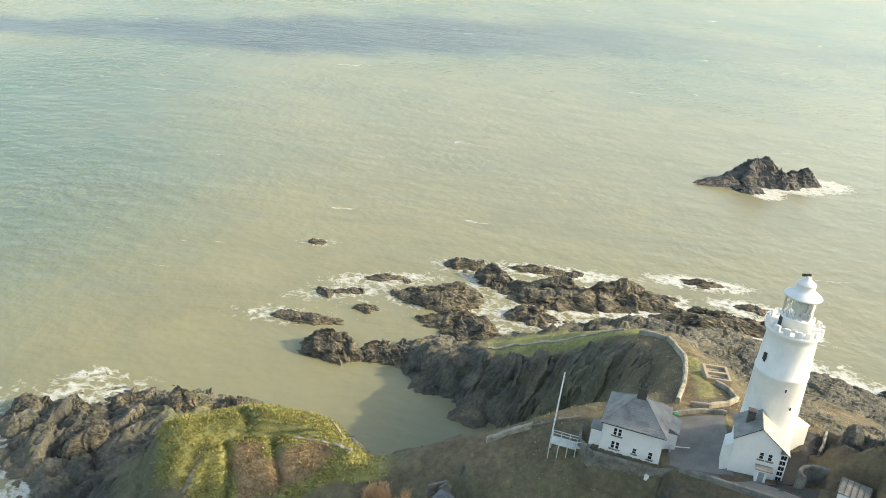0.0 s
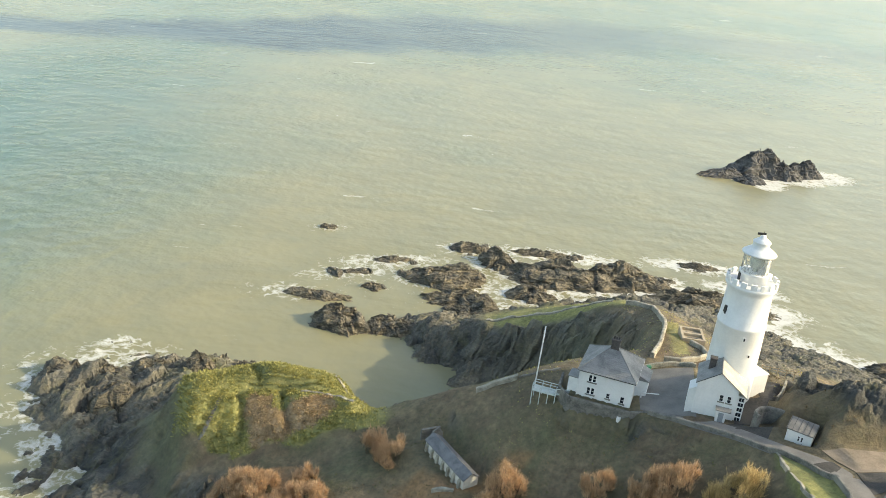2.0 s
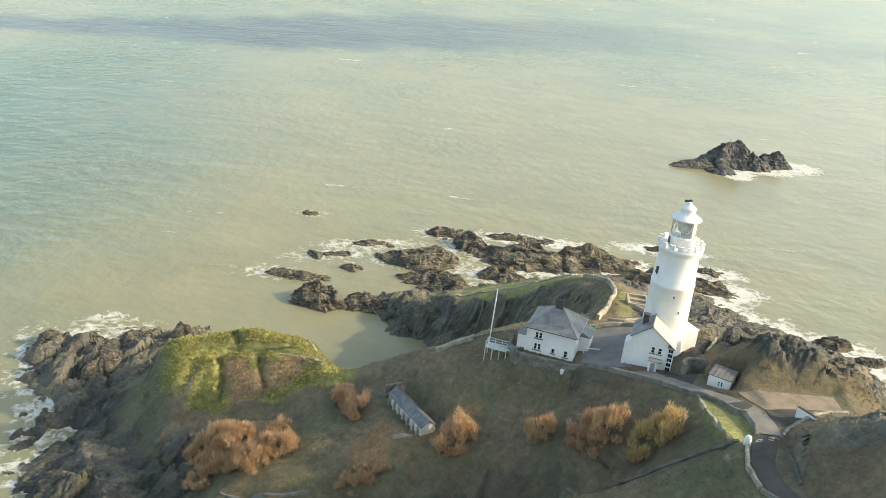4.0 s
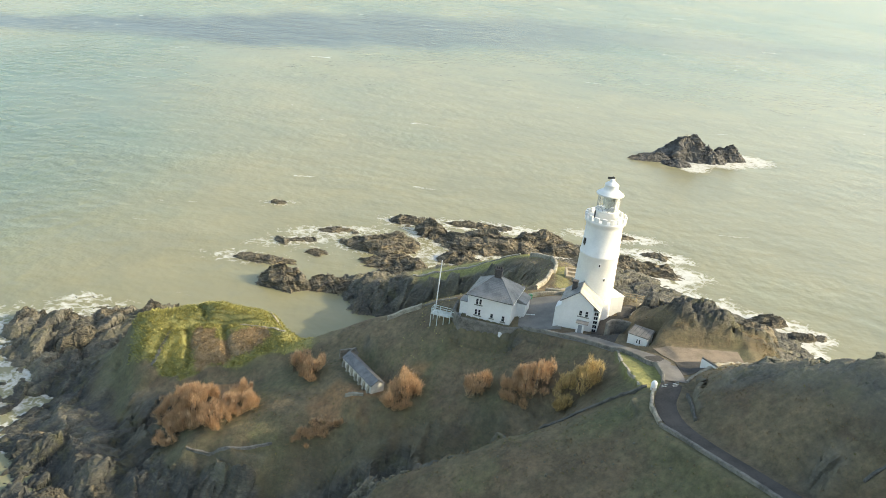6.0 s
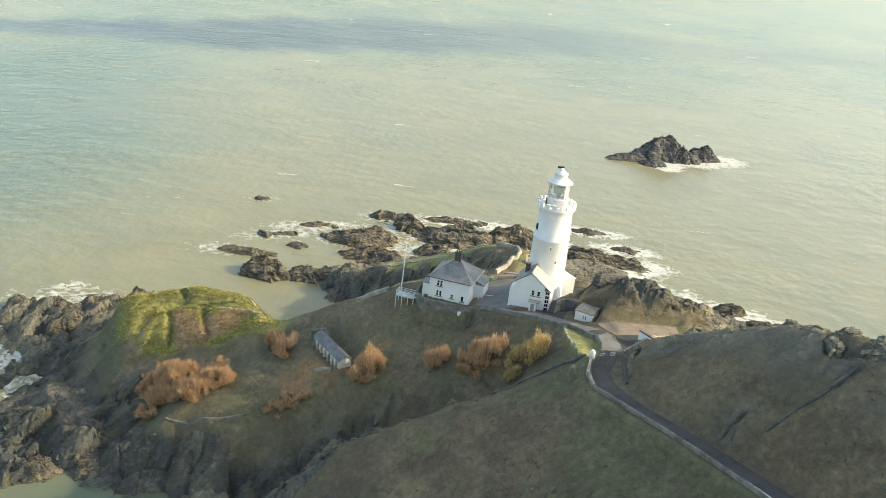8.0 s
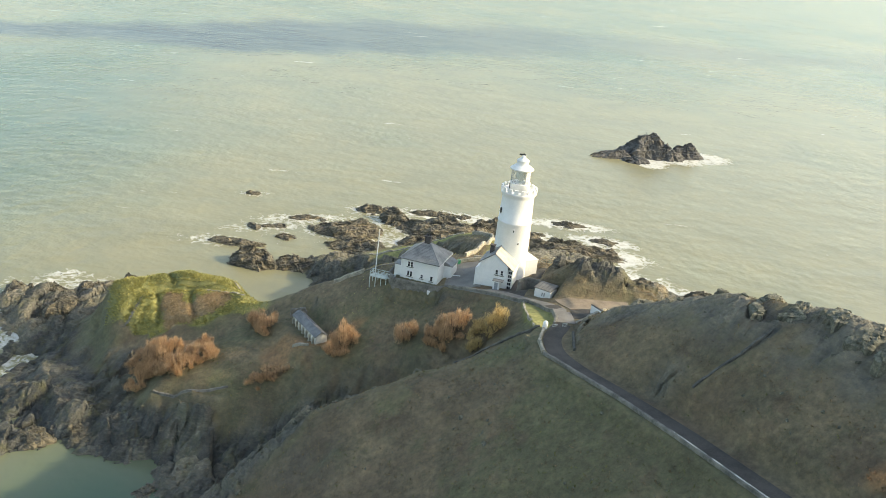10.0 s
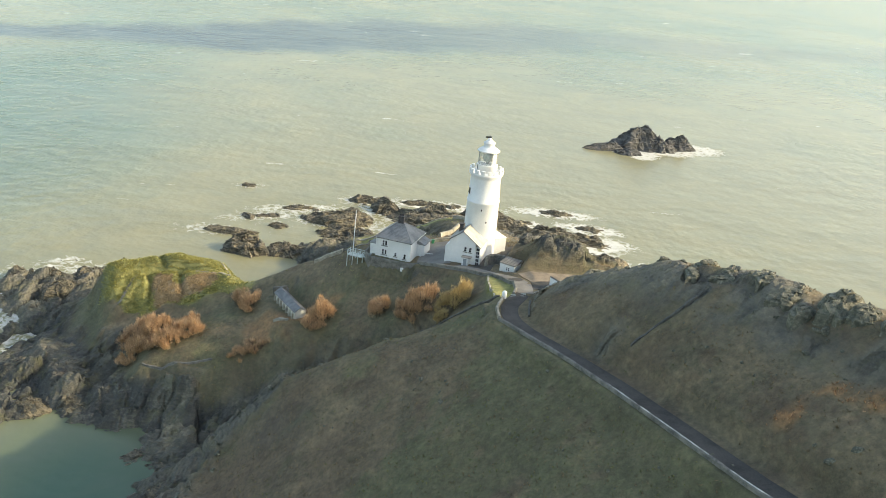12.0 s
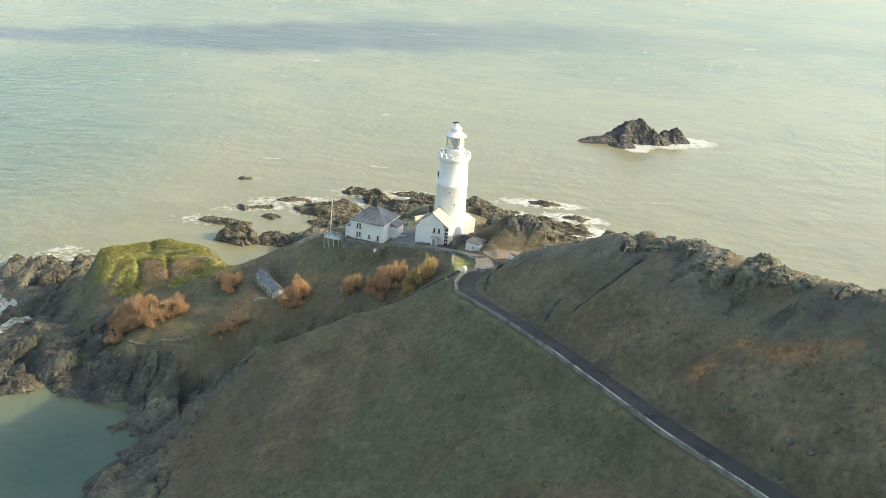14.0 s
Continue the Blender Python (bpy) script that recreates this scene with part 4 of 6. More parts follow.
# crags that stand on the shore of the spur, the cove and the knoll by the tower
for i, r in enumerate(((-45, 158, 5, 4, 6.5, 10, 4.5), (-35, 160, 4.5, 3.5, 6.0, -20, 4.0), (-26, 158, 4.5, 3.2, 5.5, 0, 4.5), (-58, 162, 5, 4, 5.0, 30, 2.0), (-68, 157, 6, 4, 4.5, -10, 2.5), (-79, 160, 5, 4, 4.0, 0, 1.5),
                       (-62, 148, 6, 4, 4.0, 40, 4.0), (-72, 148, 4, 3, 3.5, 20, 1.5), (-46, 88, 5, 3, 3.5, 15, 0.5), (-36, 90, 4.5, 3, 3.0, -20, 1.0), (-54, 104, 5, 4, 3.0, 50, 1.5))):
    sea_rock(*r[:6], 130 + i, 18, 44, r[6], "rugged brown crag on the rocky shore")
for i, r in enumerate(((-7, 56, 3.5, 2.6, 2.4, 60, 3.0), (-9, 52, 3, 2.5, 2.4, 0, 1.5), (-11, 70, 3.5, 2, 2.0, 0, -0.5), (-17, 73, 3, 2, 1.6, 30, -0.3))):
    sea_rock(*r[:6], 150 + i, 16, 40, r[6], "grey crag at the edge of the near slope")
for i, r in enumerate(((77, 100, 5, 3.5, 2.4, -15, 47.4), (87, 98, 5, 3.5, 3.0, 20, 44.5), (82, 108, 5, 4, 3.0, 0, 41))):
    sea_rock(*r[:6], 160 + i, 16, 40, r[6], "dark rock outcrop on the knoll by the tower")
# tors along the crest of the great hill
for i, (x, y, lx, ly, h, a) in enumerate(((77.5, 67.5, 2.6, 1.8, 1.8, 30), (81, 62.5, 3.0, 1.8, 1.9, 40), (86.6, 56.4, 1.4, 1.0, 2.0, 0), (91.4, 48.4, 2.4, 1.6, 2.6, 20), (94.5, 43, 3.4, 2.0, 1.7, 60), (97, 37.5, 3.0, 1.8, 1.7, 60), (99.6, 32, 3.2, 2.0, 1.8, 50), (103.4, 25, 3.6, 2.6, 3.6, 20), (105.4, 21.6, 2.6, 2.0, 2.8, 0), (107.4, 17.4, 2.8, 1.8, 2.2, 40), (110.6, 11.6, 3.0, 1.6, 1.6, 30), (97.2, 30.5, 2.6, 1.8, 1.6, 0), (99.2, 27, 2.8, 1.6, 1.8, 30), (92, 41.5, 2.2, 1.4, 1.2, 0), (89, 46.5, 2.6, 1.6, 1.2, 60))):
    sea_rock(x, y, lx, ly, h * 0.75, a, 180 + i, 16, 40, ground_at(x, y) - 0.1 * h, "grey lichened tor on the crest of the hill", ROCK_GREY)
# skerries and fallen blocks round the larger rocks
rnd = random.Random(21)
for k in range(46):
    x, y, lx, ly, h, a = rnd.choice(ROCKS + ROCKS_EAST[:-5])
    way = rnd.uniform(0, 2 * math.pi)
    d = rnd.uniform(0.85, 1.35)
    size = rnd.uniform(0.9, 2.6)
    sea_rock(x + math.cos(way) * lx * d, y + math.sin(way) * ly * d, size * rnd.uniform(1, 2), size, size * rnd.uniform(0.4, 1.0), rnd.uniform(0, 180), 60 + k, 10, 24)

# ---- windows and doors ----


def window(parent, x, z, w, h, y=0.0, panes=1, sill=True, frame_mat=None):
    """A window in a wall that faces -y: white frame proud of the wall, dark panes set back, a grey sill."""
    bm = bmesh.new()
    f = 0.07
    for x0, z0, x1, z1 in ((x - w / 2 - f, z - f, x - w / 2, z + h + f), (x + w / 2, z - f, x + w / 2 + f, z + h + f), (x - w / 2, z - f, x + w / 2, z), (x - w / 2, z + h, x + w / 2, z + h + f)):
        box(x0, y - 0.06, z0, x1, y + 0.05, z1, into=bm)
    step = w / panes
    for k in range(1, panes):
        box(x - w / 2 + k * step - 0.13, y - 0.05, z, x - w / 2 + k * step + 0.13, y + 0.05, z + h, into=bm)
    box(x - w / 2, y - 0.045, z + h * 0.5 - 0.025, x + w / 2, y + 0.04, z + h * 0.5 + 0.025, into=bm)
    win = part("window", bm, frame_mat or WHITE, parent)
    for k in range(panes):
        x0 = x - w / 2 + k * step
        part("pane", box(x0, y - 0.02, z, x0 + step, y + 0.03, z + h), DARKGLASS, win)
    if sill:
        part("sill", box(x - w / 2 - 0.28, y - 0.2, z - 0.26, x + w / 2 + 0.28, y - 0.003, z - f - 0.005, 0.02), GREYSTONE, win, "grey stone sill")
    return win


# ---- the lighthouse ----
tower = thing("lighthouse", pose(57.4, 108.05, 41.2), "tall round white lighthouse tower with a crenellated gallery and glazed lantern", "lighthouse")
part("shaft", lathe([(4.25, -1.2), (4.2, 0.3), (4.1, 0.5), (3.86, 13.3), (3.94, 13.4), (3.94, 13.75), (3.82, 13.85), (3.58, 19.2), (3.7, 19.7), (4.05, 20.2), (4.1, 20.75), (3.75, 20.75)], 72), WHITE, tower)
for i in range(16):
    bm = bmesh.new()
    a0, a1 = 2 * math.pi * i / 16, 2 * math.pi * (i + 0.6) / 16
    v = []
    for z in (20.7, 21.65):
        for r, a in ((3.72, a0), (4.1, a0), (4.13, (a0 + a1) / 2), (4.1, a1), (3.72, a1)):
            v.append(bm.verts.new((r * math.cos(a), r * math.sin(a), z)))
    bm.faces.new(v[:5])
    bm.faces.new(v[5:])
    for k in range(5):
        j = (k + 1) % 5
        bm.faces.new((v[k], v[j], v[5 + j], v[5 + k]))
    part("merlon", bm, WHITE, tower)
lantern = part("lantern_wall", lathe([(2.3, 20.3), (2.3, 22.3), (2.42, 22.4), (2.42, 22.6), (2.15, 22.6)], 32), WHITE, tower)
part("gallery_door", box(-2.36, -0.45, 20.75, -2.27, 0.45, 22.2), METALDARK, lantern)
glazing = bmesh.new()
N, Z0, Z1, R = 14, 22.55, 25.75, 2.2
for k in range(N):
    a, b2 = 2 * math.pi * k / N, 2 * math.pi * (k + 1) / N
    zm = (Z0 + Z1) / 2
    for (a0, z0), (a1, z1) in (((a, Z0), (b2, zm)), ((b2, Z0), (a, zm)), ((a, zm), (b2, Z1)), ((b2, zm), (a, Z1)), ((a, Z0), (a, Z1))):
        me = bpy.data.meshes.new("bar")
        q = rod((R * math.cos(a0), R * math.sin(a0), z0), (R * math.cos(a1), R * math.sin(a1), z1), 0.025, 5)
        q.to_mesh(me)
        q.free()
        glazing.from_mesh(me)
        bpy.data.meshes.remove(me)
part("astragals", glazing, mat("grey_metal", (0.2, 0.21, 0.2), (0.34, 0.35, 0.33), 1.5, 8.0, 0.5, 0.1), tower, "grey diagonal glazing bars")
GLASS, t, p = nodes_of("lantern_glass", 0.05)
p.inputs["Alpha"].default_value = 0.12
p.inputs["Base Color"].default_value = (0.93, 0.95, 0.93, 1)
bm = bmesh.new()
ring = [[bm.verts.new((2.15 * math.cos(2 * math.pi * k / 28), 2.15 * math.sin(2 * math.pi * k / 28), z)) for k in range(28)] for z in (Z0, Z1)]
for k in range(28):
    bm.faces.new((ring[0][k], ring[0][(k + 1) % 28], ring[1][(k + 1) % 28], ring[1][k]))
pane = part("lantern_glass", bm, GLASS, tower, "clear curved lantern glass")
pane.visible_shadow = False
part("lens", lathe([(0.35, 22.0), (0.4, 23.0), (0.95, 23.4), (1.15, 24.0), (1.15, 24.5), (0.95, 25.1), (0.4, 25.4)], 20), mat("lens_glass", (0.4, 0.45, 0.42), (0.6, 0.62, 0.55), 2.0, 6.0, 0.15, 0.1), tower, "pale green glass lens")
# the blind sector on the landward side
bm = bmesh.new()
arc = [math.radians(a) for a in range(-62, 48, 10)]
for z0, z1, r in ((Z0, Z1, 2.05),):
    lo = [bm.verts.new((r * math.cos(a), r * math.sin(a), z0)) for a in arc]
    hi = [bm.verts.new((r * math.cos(a), r * math.sin(a), z1)) for a in arc]
    lo2 = [bm.verts.new(((r - 0.05) * math.cos(a), (r - 0.05) * math.sin(a), z0)) for a in arc]
    hi2 = [bm.verts.new(((r - 0.05) * math.cos(a), (r - 0.05) * math.sin(a), z1)) for a in arc]
    for k in range(len(arc) - 1):
        bm.faces.new((lo[k], lo[k + 1], hi[k + 1], hi[k]))
        bm.faces.new((lo2[k], lo2[k + 1], hi2[k + 1], hi2[k]))
    bm.faces.new((lo[0], hi[0], hi2[0], lo2[0]))
    bm.faces.new((lo[-1], hi[-1], hi2[-1], lo2[-1]))
part("blind_panel", bm, WHITE, tower, "white blanking panel inside the lantern")
part("lantern_roof", lathe([(2.1, 25.7), (2.62, 25.65), (2.72, 25.8), (2.6, 25.95), (1.75, 26.55), (1.35, 26.75), (1.3, 27.5), (1.42, 27.6), (1.38, 27.75), (0.85, 28.15), (0.5, 28.35), (0.42, 28.75), (0.15, 28.85)], 40), WHITE, tower, "white stepped lantern dome")
part("weather_vane", box(-1.0, -0.05, 28.8, 0.35, 0.05, 29.2, 0.01), METALDARK, tower)
part("spindle", rod((0, 0, 28.6), (0, 0, 29.4), 0.05), METALDARK, tower)
# slit windows of the tower, turned to face out of the shaft
for ang, z, w, h in ((262, 11.8, 0.22, 0.5), (282, 8.9, 0.26, 0.45)):
    r = 4.1 - 0.24 * z / 13
    win = part("window", hull((-w / 2 - 0.1, -0.1, -0.1), (w / 2 + 0.1, -0.1, -0.1), (w / 2 + 0.1, 0.2, -0.1), (-w / 2 - 0.1, 0.2, -0.1), (-w / 2 - 0.1, -0.1, h + 0.12), (w / 2 + 0.1, -0.1, h + 0.12), (w / 2 + 0.1, 0.2, h + 0.12), (-w / 2 - 0.1, 0.2, h + 0.12)), WHITE, tower)
    win.matrix_local = pose(r * math.cos(radians(ang)), r * math.sin(radians(ang)), z, 0, 0, ang + 90)
    part("pane", box(-w / 2, -0.125, 0, w / 2, 0.1, h), DARKGLASS, win)

box_out = part("signal_box", hull((-0.55, -0.75, -0.1), (0.55, -0.75, -0.1), (0.55, 0.3, -0.1), (-0.55, 0.3, -0.1), (-0.5, -0.6, 1.6), (0.5, -0.6, 1.6), (0.5, 0.3, 1.7), (-0.5, 0.3, 1.7)), METALDARK, tower, "dark box bracketed out from the shaft")
box_out.matrix_local = pose(3.66 * math.cos(radians(197)), 3.66 * math.sin(radians(197)), 15.6, 0, 0, 287) @ Matrix.Diagonal((0.5, 0.42, 0.65, 1))
part("bracket", hull((-0.4, -0.1, -0.9), (0.4, -0.1, -0.9), (0.4, 0.1, -0.9), (-0.4, 0.1, -0.9), (-0.4, -0.65, -0.103), (0.4, -0.65, -0.103), (0.4, 0.1, -0.103), (-0.4, 0.1, -0.103)), METALDARK, box_out)

# ---- the house with the hipped roof ----
house = thing("house", pose(32.3, 107.8, 38.6, 0, 0, -20.9), "white rendered two storey house with a grey hipped slate roof", "house")
W, D, H1, H2 = 9.2, 9.0, 4.75, 8.1
part("wall", box(0, 0, -1.6, W, D, H1 - 0.06), WHITE, house)
e = 0.35
rim = [Vector(c) for c in ((-e, -e, H1), (W + e, -e, H1), (W + e, D + e, H1), (-e, D + e, H1))]
top = [Vector((W / 2 - 0.5, D / 2, H2)), Vector((W / 2 + 0.5, D / 2, H2))]
part("eaves", box(-e - 0.04, -e - 0.04, H1 - 0.2, W + e + 0.04, D + e + 0.04, H1 - 0.003, 0.03), WHITE, house)
for a, b2, c, d in ((rim[0], rim[1], top[1], top[0]), (rim[1], rim[2], top[1], top[1]), (rim[2], rim[3], top[0], top[1]), (rim[3], rim[0], top[0], top[0])):
    # each slope is a thin deck that carries overlapping courses of slate
    bm = bmesh.new()
    under = [bm.verts.new(q - Vector((0, 0, z))) for z in (0.02, 0.1) for q in ((a, b2, c, d) if c != d else (a, b2, c))]
    n2 = len(under) // 2
    bm.faces.new(under[:n2])
    bm.faces.new(under[n2:])
    for k in range(n2):
        bm.faces.new((under[k], under[(k + 1) % n2], under[n2 + (k + 1) % n2], under[n2 + k]))
    slope = part("roof_slope", bm, ROOFLEAD, house, "grey slate roof slope")
    up = (b2 - a).cross(d - a).normalized()
    up = -up if up.z < 0 else up
    courses = 15
    for k in range(courses):
        u0, u1 = k / courses, min((k + 1) / courses + 0.012, 0.995)
        quad = [a.lerp(d, u0), b2.lerp(c, u0), b2.lerp(c, u1), a.lerp(d, u1)]
        part("slate_course", hull(*quad, *(q + up * l for q, l in zip(quad, (0.07, 0.07, 0.02, 0.02)))), ROOFLEAD, slope)
for a in rim:
    b2 = top[0] if a.x < W / 2 else top[1]
    part("hip_tile", rod(a + Vector((0, 0, 0.05)), b2 + Vector((0, 0, 0.05)), 0.1, 6), ROOFLEAD, house)
stack = part("chimney", box(W / 2 - 0.7, D / 2 - 0.5, H2 - 0.9, W / 2 + 0.7, D / 2 + 0.5, H2 + 1.35, 0.04), BRICK, house, "dark brick chimney stack")
part("chimney_cap", box(W / 2 - 0.8, D / 2 - 0.6, H2 + 1.355, W / 2 + 0.8, D / 2 + 0.6, H2 + 1.55, 0.03), BRICK, stack)
for k in (-0.4, 0.0, 0.4):
    pot = part("chimney_pot", lathe([(0.14, H2 + 1.55), (0.12, H2 + 2.0), (0.15, H2 + 2.05)], 10), BRICK, stack)
    pot.matrix_local = pose(W / 2 + k, D / 2, 0)
window(house, 2.35, 2.95, 1.15, 1.15, panes=2)
window(house, 2.35, 0.6, 1.15, 1.15, panes=2)
window(house, 5.35, 0.65, 0.5, 0.85)
window(house, 7.75, 0.45, 0.55, 1.15)
part("gutter", rod((-e, -e - 0.09, H1 - 0.05), (W + e, -e - 0.09, H1 - 0.05), 0.07), METALDARK, house)
part("downpipe", rod((0.12, -0.08, -0.6), (0.12, -0.08, H1 - 0.2), 0.05), WHITE, house)
porch = part("porch", box(-1.7, 0.6, -0.8, -0.003, 3.2, 2.6), WHITE, house, "small white side porch")
part("porch_roof", box(-1.85, 0.45, 2.6, -0.003, 3.35, 2.75), ROOFLEAD, porch)
side = part("rear_wing", box(W + 0.003, 4.4, -0.8, W + 1.9, 8.6, 3.2), WHITE, house, "white lean-to on the seaward side")
part("rear_roof", hull((W + 0.003, 4.25, 3.2), (W + 2.1, 4.25, 3.2), (W + 2.1, 8.75, 3.2), (W + 0.003, 8.75, 3.2), (W + 0.003, 4.25, 4.2), (W + 2.1, 4.25, 3.35), (W + 2.1, 8.75, 3.35), (W + 0.003, 8.75, 4.2)), ROOFLEAD, side)

# ---- the gabled cottage at the foot of the tower ----
wing = thing("cottage", pose(49.9, 101.05, 41.1, 0, 0, -19), "white gabled cottage at the foot of the lighthouse", "house")
W, D, H1, H2 = 6.4, 6.4, 5.7, 8.1
part("wall", prism([(0, -1.5), (W, -1.5), (W, H1), (W / 2, H2), (0, H1)], 0, D), WHITE, wing)
# the right slope gets a paler slate with the sunshine in its colour
for x0, x1, material, lab in ((-0.3, W / 2, ROOFLEAD, "grey slate roof slope"), (W + 1.35, W / 2, mat("sunlit_slate", (0.34, 0.32, 0.27), (0.52, 0.5, 0.42), 0.5, 6.0, 0.75, 0.3), "slate roof slope coloured pale as sunlit")):
    rise = (H2 - H1) / (W / 2)
    z0 = H2 - abs(W / 2 - x0) * rise
    courses = 11
    slope = part("roof_slope", hull(*((x, y, z - dz) for dz in (0.1, 0.0) for x, y, z in ((x0, -0.2, z0), (x1, -0.2, H2), (x1, D + 0.18, H2), (x0, D + 0.18, z0)))), material, wing, lab)
    for k in range(courses):
        u0, u1 = k / courses, min((k + 1) / courses + 0.015, 1)
        q = [(x0 + (x1 - x0) * u, z0 + (H2 - z0) * u) for u in (u0, u1)]
        part("slate_course", hull((q[0][0], -0.22, q[0][1] + 0.01), (q[1][0], -0.22, q[1][1] + 0.01), (q[1][0], D + 0.2, q[1][1] + 0.01), (q[0][0], D + 0.2, q[0][1] + 0.01), (q[0][0], -0.22, q[0][1] + 0.1), (q[1][0], -0.22, q[1][1] + 0.05), (q[1][0], D + 0.2, q[1][1] + 0.05), (q[0][0], D + 0.2, q[0][1] + 0.1)), material, slope)
part("ridge_tile", rod((W / 2, -0.25, H2 + 0.1), (W / 2, D + 0.2, H2 + 0.1), 0.12, 6), ROOFLEAD, wing)
for x0, x1 in ((-0.3, W / 2), (W + 1.35, W / 2)):
    z0 = H2 - abs(W / 2 - x0) * rise
    part("bargeboard", rod((x0, -0.24, z0 - 0.02), (x1, -0.24, H2 - 0.02), 0.06, 4), METALDARK, wing)
stack = part("chimney", box(1.2, 3.0, 5.9, 2.2, 4.0, 8.6, 0.04), BRICK, wing, "dark brick chimney stack")
part("chimney_cap", box(1.1, 2.9, 8.605, 2.3, 4.1, 8.78, 0.03), BRICK, stack)
window(wing, 4.0, 3.2, 0.5, 1.05, sill=True)
window(wing, 5.2, 3.2, 0.5, 1.05, sill=True)
part("lean_to", hull((-1.1, 0.5, -1), (-0.003, 0.5, -1), (-0.003, 3.6, -1), (-1.1, 3.6, -1), (-1.1, 0.5, 3.6), (-0.003, 0.5, 4.4), (-0.003, 3.6, 4.4), (-1.1, 3.6, 3.6)), WHITE, wing, "white lean-to against the side wall")
entry = part("porch", box(3.7, -1.3, -1.0, 5.2, -0.003, 2.1), WHITE, wing, "white entrance porch")
part("porch_roof", box(3.5, -1.5, 2.1, 5.9, -0.003, 2.25, 0.02), ROOFLEAD, entry, "dark flat porch roof")
part("door", box(4.05, -1.36, -0.1, 4.85, -1.303, 1.8, 0.01), mat("grey_door", (0.2, 0.23, 0.25), (0.28, 0.3, 0.32), 1.0, 5.0, 0.5, 0.1), entry, "grey panelled door")
bay = part("glazed_bay", box(W + 0.003, 0.25, -1, W + 1.2, D - 0.5, 4.6), WHITE, wing, "tall white glazed bay")
for k in range(5):
    win = part("window", box(W + 0.2, 0.19, 0.15 + k * 0.9, W + 1.05, 0.247, 0.9 + k * 0.9), WHITE, bay)
    part("pane", box(W + 0.25, 0.17, 0.2 + k * 0.9, W + 0.6, 0.2, 0.84 + k * 0.9), DARKGLASS, win)
    part("pane", box(W + 0.65, 0.17, 0.2 + k * 0.9, W + 1.0, 0.2, 0.84 + k * 0.9), DARKGLASS, win)

annex = thing("annex", pose(59.9, 106.0, 41.2, 0, 0, 24), "low white flat roofed annex beside the tower", "annex")
part("wall", box(0, 0, -1.2, 4.6, 5, 4.2), WHITE, annex)
part("roof", box(-0.12, -0.12, 4.203, 4.72, 5.12, 4.4, 0.03), WHITE, annex)

shed = thing("shed", pose(61.2, 91.6, 43.1, 0, 0, -34), "small white shed with a shallow grey roof", "shed")
part("wall", prism([(0, -0.8), (3.7, -0.8), (3.7, 2.3), (0, 2.3)], 0, 3.4), WHITE, shed)
roof = part("roof", hull((-0.18, -0.2, 2.303), (3.88, -0.2, 2.303), (3.88, 3.6, 2.303), (-0.18, 3.6, 2.303), (-0.18, -0.2, 2.45), (3.88, -0.2, 2.45), (3.88, 3.6, 2.75), (-0.18, 3.6, 2.75)), mat("felt_roof", (0.12, 0.118, 0.11), (0.21, 0.2, 0.185), 0.6, 5.0, 0.8, 0.2), shed, "grey sheet roof with raised seams")
for k in range(6):
    x = -0.1 + k * 0.78
    part("seam", hull((x, -0.2, 2.44), (x + 0.06, -0.2, 2.44), (x + 0.06, 3.6, 2.74), (x, 3.6, 2.74), (x, -0.2, 2.51), (x + 0.06, -0.2, 2.51), (x + 0.06, 3.6, 2.81), (x, 3.6, 2.81)), METALDARK, roof)
window(shed, 2.1, 0.9, 0.7, 0.75, panes=2, sill=False)

# ---- the long outbuilding below the house ----
BARNSLATE = mat("dark_slate", (0.08, 0.083, 0.09), (0.17, 0.17, 0.175), 0.7, 5.0, 0.5, 0.3)
barn = thing("outbuilding", pose(14.3, 98.2, 23.7, 0, 0, 31.2), "long low stone outbuilding with a grey slate roof", "outbuilding")
W, D, H1, H2 = 2.9, 12.4, 2.1, 3.1
part("wall", prism([(0, -2), (W, -2), (W, H1), (W / 2, H2), (0, H1)], 0, D), mat("limewash", (0.42, 0.4, 0.36), (0.66, 0.64, 0.59), 0.6, 3.0, 0.85, 0.3), barn, "pale limewashed stone wall")
for x0, x1, z0 in ((-0.2, W / 2, H1 - 0.12), (W + 0.2, W / 2, H1 - 0.12)):
    part("roof_slope", prism([(x0, z0 + 0.03), (x1, H2 + 0.03), (x1, H2 + 0.16), (x0, z0 + 0.16)], -0.2, D + 0.2), BARNSLATE, barn)
for k in range(7):
    y = 0.7 + k * 1.8
    part("buttress", hull((-0.75, y, -2), (-0.003, y, -2), (-0.003, y + 0.55, -2), (-0.75, y + 0.55, -2), (-0.35, y, 1.5), (-0.003, y, 1.75), (-0.003, y + 0.55, 1.75), (-0.35, y + 0.55, 1.5)), STONE, barn)
for k in range(3):
    tank = thing("water_tank", pose(14.3, 98.2, 23.2, 0, 0, 31.2) @ pose(-2.6 - 0.1 * k, 6.6 + 1.5 * k, -0.8), "square grey concrete trough beside the outbuilding", "trough", "troughs")
    part("tank_body", box(-0.6, -0.55, -1.2, 0.6, 0.55, 0.85, 0.05), GREYSTONE, tank)
hut = thing("ruined_hut", pose(8.6, 112.6, 24.6, 0, 0, 25), "small roofless ruined hut with grey stone walls", "ruin")
part("wall", box(-1.9, -0.25, -2, 1.9, 0.25, 1.3, 0.06), GREYSTONE, hut)
part("gable", prism([(-0.3, -2), (1.9, -2), (1.9, 0.9), (0.9, 1.9), (-0.3, 1.2)], -1.3, -0.9), GREYSTONE, hut)

